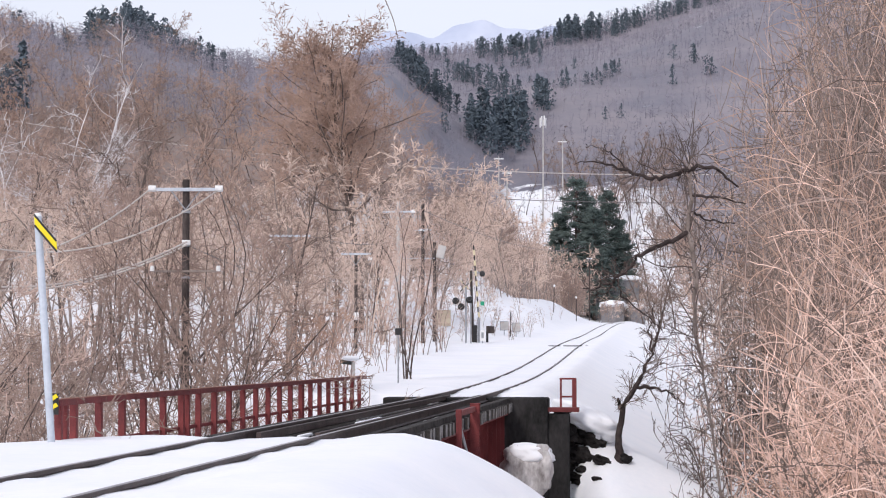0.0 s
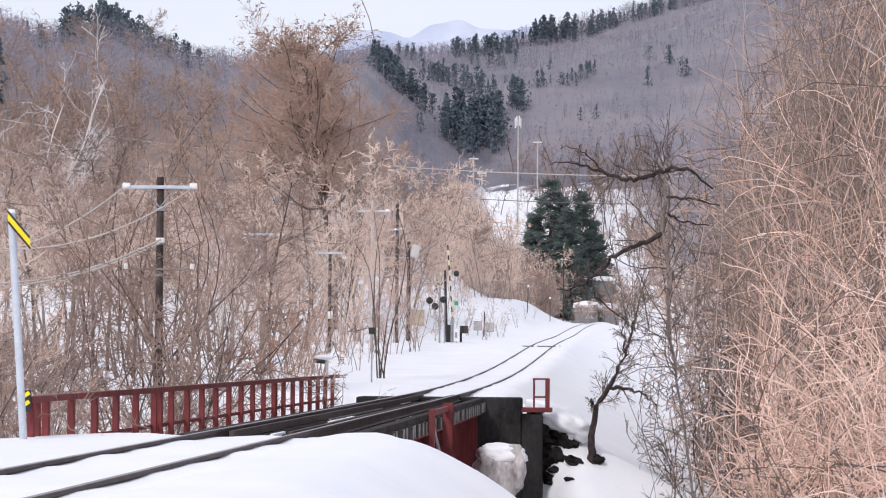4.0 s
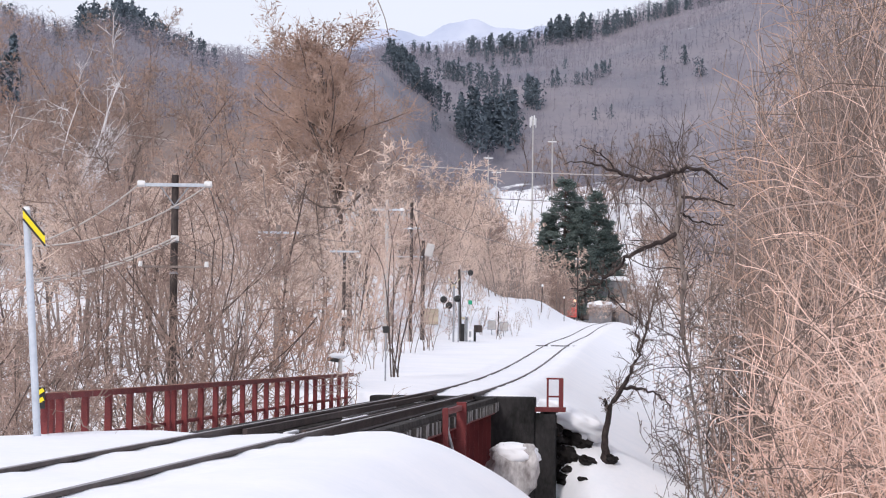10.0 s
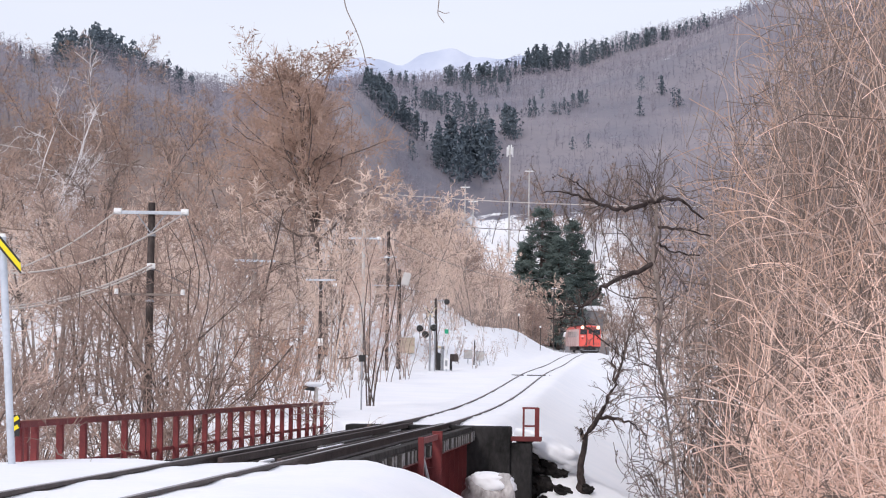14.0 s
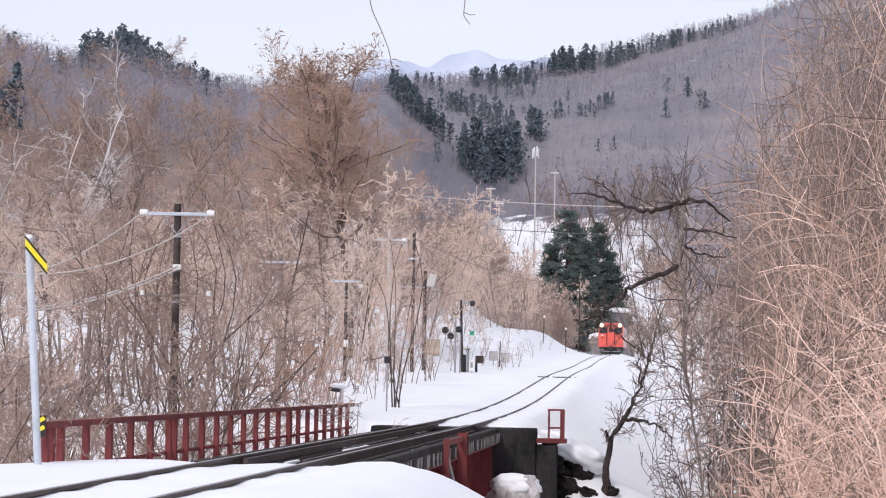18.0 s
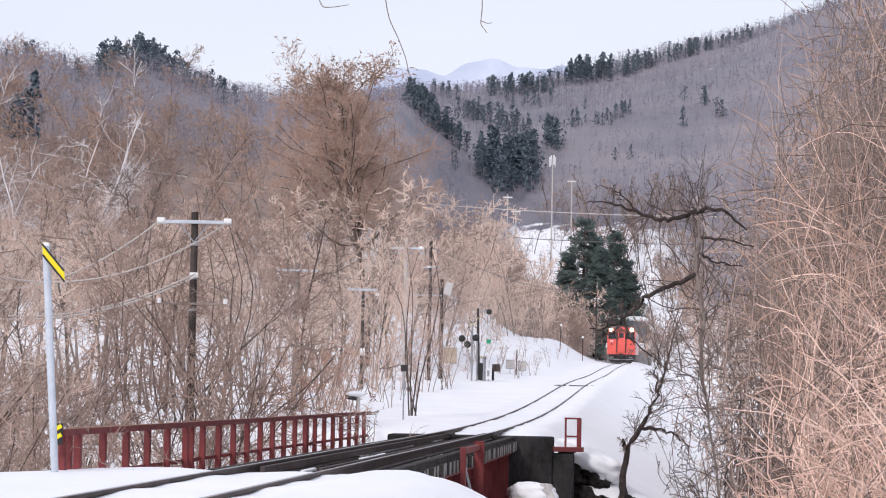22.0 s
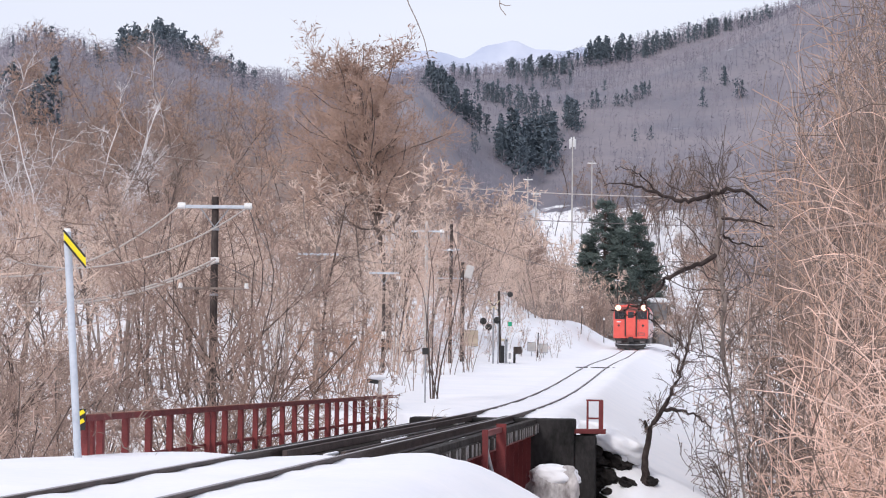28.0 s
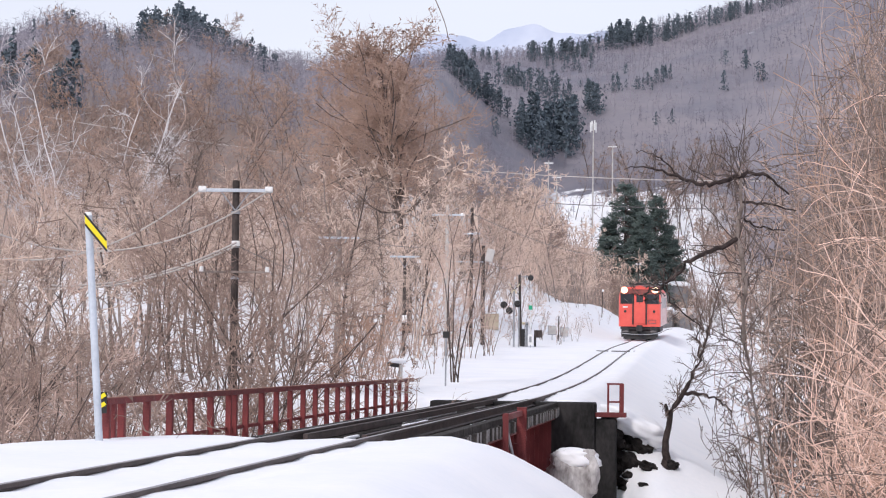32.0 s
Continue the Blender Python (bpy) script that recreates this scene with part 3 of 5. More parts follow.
tree_kind("clump", "upright clump of slim dark stems on the snowy bank", WOOD, 7, seed=57, bark=DARK_BARK, twig=TWIG, stems=5, limbs=7, spread=0.60, low=0.30, per=(4, 3, 2), thick=0.0062, fine=0.0060, reach=0.30, crook=0.14, lean=-0.07)
tree_kind("fawn", "slender fawn-twigged tree on the wooded slope", WOOD, 10, seed=58, bark=BARK, twig=PALE_TWIG, thick=0.006, limbs=13, spread=0.75, low=0.10, per=(5, 3, 1), fine=0.027, reach=0.38)
tree_kind("straw", "slender shrub-like tree with straw-coloured twigs", WOOD, 8, seed=60, bark=BARK, twig=PALE_TWIG, stems=4, limbs=6, spread=0.6, low=0.08, per=(5, 4, 2), fine=0.012)
tree_kind("bank", "tall thin bare trees crowding the bank", WOOD, 13, seed=64, bark=DARK_BARK, twig=BARK, stems=4, limbs=7, spread=0.8, low=0.1, per=(4, 4, 2), thick=0.0045, fine=0.0095, crook=0.14)
tree_kind("birch", "leafless white-barked birch on the hillside", "birches", 13, seed=61, bark=WHITE_BARK, twig=WHITE_BARK, stems=2, limbs=9, spread=0.9, low=0.22, per=(5, 3, 1), thick=0.0050, fine=0.009, crook=0.30, lean=-0.04)
tree_kind("grand", "tall broad bare tree with a few russet leaves", "", 17, seed=62, bark=DARK_BARK, twig=RUST_TWIG, stems=1, limbs=54, spread=0.95, low=0.40, per=(10, 7, 4), fine=0.012, thick=0.009, reach=0.37, leaves=1100, crook=0.06)
for n in range(2):
    tree_kind("thicket%d" % n, "dense thicket of bare brown stems by the ravine", TANGLE, 6, seed=70 + n, bark=(DARK_BARK, BARK)[n], twig=(TWIG, PALE_TWIG)[n], stems=6, limbs=6, spread=0.8, low=0.24,
              per=(4, 3, 2), thick=0.007, fine=0.0070, crook=0.14)
tree_kind("brush", "low tangle of bare brown brush by the ravine", TANGLE, 4, seed=75, bark=BARK, twig=TWIG, stems=6, limbs=5, spread=0.9, low=0.24, per=(4, 3, 2), thick=0.006, fine=0.006, crook=0.16)
tree_kind("shade", "dark tangled bush behind the railing", TANGLE, 5, seed=79, bark=DARK_BARK, twig=HILL_TWIG, stems=6, limbs=7, spread=0.8, low=0.30, per=(4, 3, 2), thick=0.006, fine=0.0062, crook=0.16)
tree_kind("russet", "russet-brown twiggy bush behind the railing", TANGLE, 3, seed=77, bark=BARK, twig=RUST_PALE, stems=9, limbs=6, spread=0.8, low=0.05, per=(5, 4, 2), thick=0.007, fine=0.006)
tree_kind("sapling", "thin bare sapling poking out of the snow", "saplings in the snow", 3, seed=81, bark=BARK, twig=TWIG, stems=2, limbs=5, spread=0.5, low=0.15, per=(2, 2, 1), thick=0.007, fine=0.006)


def plant(key, X, Y, h, turn=None):
    pieces, label, group = KINDS[key]
    ob = new("thicket" if "thicket" in key or key in ("brush", "russet", "tangle", "shade") else "birch_tree" if key == "birch" else "sapling" if key == "sapling" else "bare_tree")
    tagged(ob, label, "shrub" if "thicket" in key or key in ("brush", "russet", "tangle", "shade") else "tree", group)
    f = h / SIZE[key]
    ob.location, ob.scale = (X, Y, float(ground(X, Y)) - 0.05), (f, f, f)
    ob.rotation_euler = (0, 0, random.uniform(0, 6.28) if turn is None else turn)
    for name, me in pieces:
        new(name, me).parent = ob
    return ob


def plant_woods():
    rng = random.Random(11)

    masses = []

    def scatter(count, y0, y1, b0, b1, keys, h0, h1, clear, joined=False):
        """Trees between two distances and two bearings, kept clear of the line."""
        for i in range(count):
            Y = y0 + (y1 - y0) * (i + rng.random()) / count
            for attempt in range(30):
                X = Y * rng.uniform(b0, b1)
                if abs(X - float(centre(min(Y, 440)))) > clear:
                    break
            else:
                continue
            key = rng.choice(keys)
            if -0.060 < X / Y < 0.008 and Y < 122 and key != "sapling" and rng.random() < 0.76:
                continue  # an open bank of snow round the poles
            if -0.034 < X / Y < 0.004 and Y < 142 and key not in ("sapling", "ashen", "dark") and rng.random() < 0.72:
                continue
            if -0.145 < X / Y < -0.09 and Y < 52 and rng.random() < 0.7:
                continue  # and clear of the near pole
            h = rng.uniform(h0, h1) * (0.75 if key == "straw" else 1)
            if joined:
                masses.append((key, X, Y, h, rng.uniform(0, 6.28)))
            else:
                plant(key, X, Y, h)

    # thin growth beside the ravine, then ever denser woods up the slope
    scatter(3, 33, 56, -0.245, -0.12, ["thicket0", "thicket1", "shade", "rod"], 3.2, 5.2, 4.0)
    scatter(20, 27, 48, -0.25, -0.165, ["thicket0", "shade", "brush", "thicket1", "shade"], 4.2, 6.4, 3.2)
    scatter(10, 36, 60, -0.245, -0.075, ["rod", "near0", "rod"], 4.5, 7.0, 4.5)
    scatter(16, 54, 80, -0.245, -0.06, ["near0", "near1", "near2", "rod"], 4.6, 7.0, 8)
    scatter(5, 58, 84, -0.085, -0.055, ["rod", "near1"], 4.0, 6.5, 6)
    scatter(34, 80, 120, -0.245, -0.01, ["mid0", "mid2", "mid2", "mid1"], 6.5, 9.5, 9.5)
    scatter(22, 100, 150, -0.03, 0.034, ["straw", "mid2", "mid0"], 7, 10, 8)
    scatter(54, 118, 200, -0.245, 0.02, ["hill2", "hill0", "hill0", "hill1"], 9, 13, 11)
    scatter(16, 100, 150, -0.07, -0.012, ["straw", "mid2", "fawn"], 8.5, 11, 8)
    scatter(90, 170, 330, 0.0, 0.0625, ["fawn", "hill2", "fawn"], 8, 11.5, 7, True)
    scatter(66, 185, 315, -0.235, -0.01, ["hill0", "hill1", "hill2"], 8, 11.5, 13, True)
    scatter(64, 130, 265, -0.235, -0.02, ["hill0", "hill1", "hill2"], 8, 11.5, 12, True)
    # slope to the right of the line
    scatter(14, 80, 140, 0.165, 0.215, ["bank", "hill0", "hill2"], 8, 11, 5)
    scatter(22, 170, 300, 0.112, 0.20, ["hill0", "hill1"], 9, 13, 6, True)
    plant("sapling", 5.3, 140, 2.0)
    scatter(52, 56, 118, -0.055, 0.026, ["sapling"], 1.4, 4.2, 4.5)
    scatter(16, 120, 200, 0.02, 0.055, ["sapling"], 1.6, 3.0, 3.0)
    scatter(46, 126, 200, -0.02, 0.046, ["sapling"], 1.4, 3.2, 5.0)
    scatter(26, 140, 215, -0.02, 0.042, ["fawn"], 4.5, 7.0, 8.0, True)
    scatter(34, 140, 235, -0.005, 0.050, ["fawn"], 2.6, 4.6, 6.0, True)
    scatter(14, 74, 125, 0.195, 0.24, ["bank", "hill2", "bank"], 15, 19, 3)
    scatter(7, 49, 62, -0.235, -0.075, ["brush"], 1.6, 3.0, 4.5)
    for X, Y, h in ((-5.0, 44.0, 7.6), (-5.6, 46.5, 7.8), (-4.6, 48.0, 6.8), (-5.2, 48.5, 7.4)):
        plant("shade", X, Y, h)
    scatter(12, 92, 116, -0.06, -0.005, ["straw", "mid2", "dark"], 7.0, 9.5, 6)
    for X, Y, h in ((-7.4, 34.5, 4.8), (-8.6, 38.0, 5.2), (-8.9, 36.5, 4.6)):
        plant("shade", X, Y, h)
    scatter(8, 57, 90, -0.225, -0.035, ["dark"], 6.0, 8.5, 7)
    scatter(9, 88, 110, -0.05, -0.012, ["ashen"], 6.5, 8.0, 6)
    for X, Y, h in ((1.38, 43.0, 3.9), (1.62, 42.2, 3.2), (2.30, 42.0, 3.2), (2.85, 43.5, 2.6), (3.3, 44.0, 1.9), (2.6, 41.0, 2.8)):
        plant("sapling", X, Y, h)
    plant("shade", -5.5, 53.5, 7.6)
    plant("shade", -6.4, 54.5, 6.8)
    plant("clump", -1.0, 66.0, 6.6, 1.7)
    plant("russet", -3.6, 55.5, 3.2)
    plant("grand", -4.6, 126, 20.4, 3.4)
    for X, Y, h in ((-27.6, 148, 19), (-23.8, 146, 20), (-26.2, 152, 17), (-29.4, 150, 17), (-31.0, 152, 19)):
        plant("birch", X, Y, h)
    scatter(16, 296, 322, 0.044, 0.0585, ["fawn", "hill2"], 6.5, 9.0, 4, True)
    scatter(36, 296, 340, 0.040, 0.0575, ["hill0", "fawn", "hill2"], 9.5, 13.5, 4, True)
    scatter(15, 304, 332, 0.0535, 0.0606, ["hill0", "fawn", "hill2"], 4.0, 5.6, 3.2, True)
    scatter(16, 330, 350, 0.040, 0.054, ["fawn", "hill0"], 7, 10, 7, True)
    scatter(36, 318, 392, 0.004, 0.036, ["hill0", "hill2"], 9, 13.5, 6, True)
    scatter(16, 340, 392, 0.020, 0.036, ["hill0", "hill2"], 13, 17, 6, True)
    scatter(12, 336, 346, 0.064, 0.088, ["fawn", "hill0"], 3.5, 6.0, 4, True)
    scatter(10, 352, 374, 0.070, 0.098, ["hill0", "lath"], 7, 11, 3, True)
    # bare stems in the snowy field behind the pines
    scatter(70, 405, 485, 0.055, 0.112, ["lath"], 8, 13, 3, True)
    scatter(14, 405, 470, 0.030, 0.055, ["lath"], 6, 9, 3, True)
    scatter(44, 440, 492, 0.040, 0.113, ["lath", "hill0"], 9, 13, 2.5, True)
    scatter(26, 400, 470, 0.072, 0.112, ["hill0", "hill2", "lath"], 9, 13, 3, True)
    scatter(26, 330, 420, 0.088, 0.118, ["hill0", "lath", "hill2"], 9, 14, 3, True)
    scatter(9, 124, 150, -0.052, -0.028, ["fawn", "mid2"], 5.5, 8.5, 8)
    for X, Y, h, turn in ((-6.6, 122, 11.5, 0.4), (-5.2, 120, 12.5, 2.1), (-4.1, 121.5, 11.0, 3.9), (-3.0, 123, 12.0, 5.2)):
        plant("fawn", X, Y, h, turn)
    hillside(masses)


def hillside(masses):
    """The woods beyond, past counting, as one object."""
    V, F, M, base = [], [], [], 0
    mats = [DARK_BARK, BARK, TWIG, HAZED_TWIG, PALE_TWIG, RUST_TWIG, HILL_TWIG, DUSK_TWIG]
    for key, X, Y, h, turn in masses:
        f = h / SIZE[key]
        m = np.array(pose(X, Y, float(ground(X, Y)) - 0.05, 0, 0, math.degrees(turn)))
        for name, me in KINDS[key][0]:
            co = np.empty(len(me.vertices) * 3)
            me.vertices.foreach_get("co", co)
            V.append(co.reshape(-1, 3) * f @ m[:3, :3].T + m[:3, 3])
            F += [tuple(i + base for i in p.vertices) for p in me.polygons]
            M += [mats.index(me.materials[0])] * len(me.polygons)
            base += len(me.vertices)
    me = mesh_of("hillside_woods", np.concatenate(V), F, mats[0])
    for extra in mats[1:]:
        me.materials.append(extra)
    me.polygons.foreach_set("material_index", M)
    tagged(new("hillside_woods", me), "dense brown leafless woods on the slopes beside the line", "woods", kind="stuff")


plant_woods()


# ---- far woods on the hills ----
def far_woods():
    """Leafless woods past counting: a stem and a spray of twigs for each tree."""
    rng = np.random.default_rng(21)
    n = 9000
    Y = 430 + 470 * rng.random(n) ** 0.85
    X = rng.uniform(-0.10, 0.215, n) * Y
    m = 3600
    hill = 235 + 215 * rng.random(m)
    foot = 345 + 110 * rng.random(1100)
    X = np.concatenate([X, hill * rng.uniform(-0.245, -0.035, m), foot * rng.uniform(-0.012, 0.034, 1100)])
    Y = np.concatenate([Y, hill, foot])
    d = X - centre(np.minimum(Y, 420))
    keep = ~((np.abs(d) < 14) & (Y < 440)) & ~((np.abs(X - 0.043 * Y) < 0.010 * Y) & (Y > 400) & (Y < 462))
    X, Y = X[keep], Y[keep]
    n = len(X)
    H = np.where(Y > 450, rng.uniform(2.6, 4.8, n), np.where(Y > 310, rng.uniform(2.4, 4.4, n), rng.uniform(4.0, 6.5, n)))
    base = np.column_stack([X, Y, ground(X, Y) - 0.3])
    top = base + np.column_stack([rng.normal(0, 0.4, n), rng.normal(0, 0.4, n), H])
    pieces = [spikes(base, top, 0.00010 * Y)]
    per = 9
    t = rng.uniform(0.15, 0.95, (n, per, 1))
    A = (base[:, None] * (1 - t) + top[:, None] * t).reshape(-1, 3)
    w = np.stack([rng.normal(0, 0.7, (n, per)), rng.normal(0, 0.7, (n, per)), rng.uniform(0.0, 0.8, (n, per))], -1).reshape(-1, 3)
    L = np.repeat(H, per) * rng.uniform(0.14, 0.36, n * per)
    pieces.append(spikes(A, A + w * L[:, None], 0.00009 * np.repeat(Y, per)))
    tagged(new("far_woods", mesh_of("far_woods", *gather(pieces), HAZED_TWIG)), "leafless woods covering the far hillsides, greyed by painted haze", "woods", kind="stuff")


far_woods()


def conifer_mesh(rng, base, h, r, count=150):
    """A ragged crown of short tufts about a far conifer's stem."""
    t = rng.uniform(0.10, 1.0, count)
    a = rng.uniform(0, 6.28, count)
    full = rng.uniform(0.35, 0.9)
    L = r * (1.04 - t) ** full * (0.75 + 0.45 * np.sin(9 * t + a * 2 + h)) * rng.uniform(0.2, 1.1, count)
    A = base + np.column_stack([np.cos(a) * L, np.sin(a) * L, t * h * 0.97])
    w = rng.normal(0, 1, (count, 3))
    w /= np.linalg.norm(w, axis=1, keepdims=True)
    v, f = spikes(A - w * 0.03 * h, A + w * 0.075 * h, 0.030 * h)
    s, g = spikes(base[None] - np.array([[0, 0, 0.5]]), base[None] + np.array([[0, 0, 1.02 * h]]), 0.02 * h)
    return np.concatenate([v, s]), np.concatenate([f, g + len(v)])


def far_conifers():
    rng = np.random.default_rng(8)
    pieces = []
    # groups on the hills: bearing, distance, half width, half depth, count, height
    groups = ((-0.1500, 350, 5.0, 12, 20, 4.6), (-0.1400, 354, 6.0, 12, 22, 4.4), (-0.126, 360, 6, 10, 16, 4.0), (-0.110, 372, 7, 9, 12, 3.4), (-0.2, 368, 8, 6, 6, 3.4), (-0.193, 246, 1.2, 3, 4, 6.0), (-0.204, 262, 0.8, 2, 2, 5.0), (-0.2155, 280, 1.0, 3, 3, 5.4),
              (-0.168, 374, 4, 6, 4, 3.4), (-0.009, 518, 6, 10, 28, 5.5), (-0.0167, 509, 4, 8, 12, 5.2), (-0.0042, 682, 3, 8, 6, 4.6), (0.0085, 592, 5, 8, 11, 4.6), (0.0223, 578, 6, 8, 14, 4.6),
              (0.0209, 696, 5, 7, 12, 5.0), (0.0347, 703, 7, 7, 18, 5.2), (0.0335, 664, 6, 7, 10, 3.8), (0.0573, 734, 7, 6, 24, 6.6), (0.0749, 728, 6, 6, 14, 5.0), (0.0874, 734, 7, 6, 12, 4.6),
              (0.1011, 737, 7, 6, 16, 4.6), (0.1161, 748, 7, 6, 14, 4.4), (0.130, 756, 6, 6, 10, 4.2), (0.0165, 501, 3.2, 5, 10, 8.0), (0.0276, 522, 4.5, 6, 14, 8.8), (0.0345, 546, 3, 6, 6, 6.0), (0.0438, 558, 2.2, 5, 5, 6.0),
              (0.0, 490, 1.2, 3, 2, 3.8), (0.0537, 582, 2.5, 4, 5, 3.4), (0.0594, 616, 1.3, 3, 2, 3.0), (0.0662, 588, 4.5, 5, 8, 3.4), (0.075, 598, 2.5, 4, 5, 3.2), (0.0384, 594, 0.6, 2, 1, 2.6),
              (0.1008, 576, 0.6, 2, 1, 5.0), (0.1103, 599, 1.4, 3, 2, 4.8), (0.1178, 585, 1.5, 3, 2, 4.6), (0.0714, 541, 0.4, 1, 1, 3.7), (0.0791, 540, 0.4, 1, 1, 3.7), (0.1028, 608, 0.4, 1, 1, 4.0))
    for b, Y, wx, wy, count, h in groups:
        for i in range(count if count < 5 else int(count * 1.3)):
            y = Y + rng.normal(0, wy * 0.6)
            x = b * Y + rng.normal(0, wx * 0.6)
            hh = h * rng.uniform(0.75, 1.45)
            pieces.append(conifer_mesh(rng, np.array([x, y, float(ground(x, y)) - 0.3]), hh, hh * rng.uniform(0.24, 0.42), 120 if h > 5 else 80))
    tagged(new("far_conifers", mesh_of("far_conifers", *gather(pieces), HAZED_FAR_NEEDLES)), "dark conifers in clumps on the far hills, blued by painted haze", "woods", kind="stuff")


far_conifers()


# ---- tangled scrub by the camera ----
def scrub(seed, X, Y, h, stems, reach, drift, mat, twigs=9, label="tangle of pale bare vines and shoots beside the line", r=0.0085, bend=0.15, group="scrub by the line", side=0.128, droop=-0.01, fine=(13, 5, 3), fan=0.45, ragged=0.035, low=0.10, keep=0.8, open_up=0.45, curl=None):
    rng = np.random.default_rng(seed)
    z = float(ground(X, Y))
    ob = thing("scrub_bush", pose(X, Y, z), label, "shrub", group)
    start = np.column_stack([rng.normal(0, reach * 0.4, stems), rng.normal(0, reach * 0.4, stems), np.full(stems, -0.1)])
    way = np.column_stack([rng.normal(drift, fan, stems), rng.normal(0, 0.3, stems), np.full(stems, 1.0)])

    def kept(P, R):
        """Shoots cut back where they would reach over the open line."""
        limit = side + ragged * rng.random((len(P), 1))
        lean = np.clip((P[..., 2] + z - 0.95) / (P[..., 1] + Y) - 0.08, 0, None)
        out = (P[..., 0] + X) / (P[..., 1] + Y) < limit + open_up * lean
        end = np.where(out.any(axis=1), out.argmax(axis=1), P.shape[1] - 1)
        s = np.arange(P.shape[1])
        Q = np.empty_like(P)
        for n, e in enumerate(end):
            u = s * (max(e - 1, 0) / s[-1]) if out[n].any() else s
            for c in range(3):
                Q[n, :, c] = np.interp(u, s, P[n, :, c])
        return Q[end > 2], R[end > 2]

    size, girth = h * rng.uniform(0.55, 1.25, stems), r * rng.uniform(0.5, 1.5, stems)
    P, R = kept(*(arch(rng, start, way, size, girth, fine[0], bend, *curl) if curl else grow(rng, start, way, size, girth, fine[0], bend, droop, keep)))
    for i in range(len(P)):
        part("stem", mesh_of("stem", *gather([tubes(P[i:i + 1], R[i:i + 1], 4)]), mat, True), None, ob)
    P1, R1 = kept(*grow(rng, *children(rng, P, R, twigs, low, 1.0, 0.9, 0.24, 0.0), fine[1], 0.28, -0.02, 0.7))
    P2, R2 = kept(*grow(rng, *children(rng, P1, R1, 2 if Y < 35 else 3, 0.1, 1.0, 0.9, 0.55, 0.0), fine[2], 0.34, -0.03, 0.6))
    part("crown", mesh_of("crown", *gather([tubes(P1, np.maximum(R1, max(0.0042, 0.00017 * Y)), 3), tubes(P2, np.maximum(R2 * 0.8, max(0.0032, 0.00013 * Y)), 3)]), mat), None, ob)
    return ob


def plant_scrub():
    rng = random.Random(5)
    # arching vines and shoots that tumble towards the line
    for i in range(26):
        Y = 19.5 + 0.42 * i
        X = Y * (0.156 + 0.10 * ((i * 0.618) % 1.0))
        scrub(100 + i, X, Y, rng.uniform(2.8, 5.2), 40, 1.5, -0.30, (VINE, VINE, DUSK_TWIG, VINE, RUST_PALE, VINE, BARK)[i % 7], twigs=7, r=0.0092, bend=0.17, side=0.116, fine=(20, 7, 4), fan=0.80, open_up=0.12, ragged=0.05, curl=(0.8, 3.4))
    for i in range(22):
        Y = 28 + 0.85 * i
        X = Y * (0.148 + 0.10 * ((i * 0.618) % 1.0))
        scrub(200 + i, X, Y, rng.uniform(12, 17), 24, 2.2, -0.14, (TWIG, DUSK_TWIG, RUST_PALE, VINE)[i % 4], twigs=8, r=0.0095, bend=0.145, label="dense bare brown brush on the bank", group="brush on the bank", side=0.116 + 0.010 * (i % 3), droop=0.03, fine=(13, 5, 2), open_up=0.34, low=0.25)
    for i in range(20):
        Y = 47 + 2.0 * i
        X = Y * (0.134 + 0.085 * ((i * 0.618) % 1.0))
        scrub(260 + i, X, Y, rng.uniform(15, 21), 22, 2.0, 0.03, (TWIG, DUSK_TWIG, HILL_TWIG, BARK)[i % 4], twigs=11, r=0.011, bend=0.12, label="dense bare brown brush on the bank", group="brush on the bank", side=0.094 + 0.009 * (i % 3), droop=0.05, fine=(9, 4, 2), fan=0.22, ragged=0.050, low=0.3, open_up=0.44)
    for i in range(18):
        Y = 44 + 1.6 * i
        X = Y * (0.138 + 0.090 * ((i * 0.618) % 1.0))
        scrub(500 + i, X, Y, rng.uniform(18, 25), 20, 2.0, -0.02, (DUSK_TWIG, RUST_PALE, HILL_TWIG, BARK)[i % 4], twigs=13, r=0.011, bend=0.11, label="tall bare brown brush rising over the bank", group="brush on the bank", side=0.086 + 0.010 * (i % 3), droop=0.05, fine=(9, 4, 2), fan=0.24, ragged=0.065, low=0.40, open_up=0.42)
    for i in range(16):
        Y = 54 + 1.7 * i
        X = Y * (0.104 + 0.054 * ((i * 0.618) % 1.0))
        scrub(400 + i, X, Y, rng.uniform(8, 12), 9, 1.5, -0.04, (BARK, TWIG, DARK_BARK, PALE_TWIG)[i % 4], twigs=14, r=0.010, bend=0.17, label="pale and dark bare trees crowding the snowy bank", group="thin trees on the bank", side=0.090 + 0.007 * (i % 3), droop=0.04, fine=(10, 5, 2), fan=0.30, ragged=0.022, low=0.42)
    for i in range(26):
        Y = 36 + 1.0 * i
        X = Y * (0.103 + 0.056 * ((i * 0.618) % 1.0))
        scrub(300 + i, X, Y, rng.uniform(4.0, 6.5), 7, 0.7, -0.16, (DARK_BARK, BLACK_BARK, DARK_BARK, DUSK_TWIG)[i % 4], twigs=9, r=0.013, bend=0.17, label="thin dark bare shrub on the snowy bank", group="shrubs on the bank", side=0.084 + 0.010 * (i % 3), droop=0.0, fine=(12, 5, 3), ragged=0.030, keep=0.85, fan=0.60)


plant_scrub()


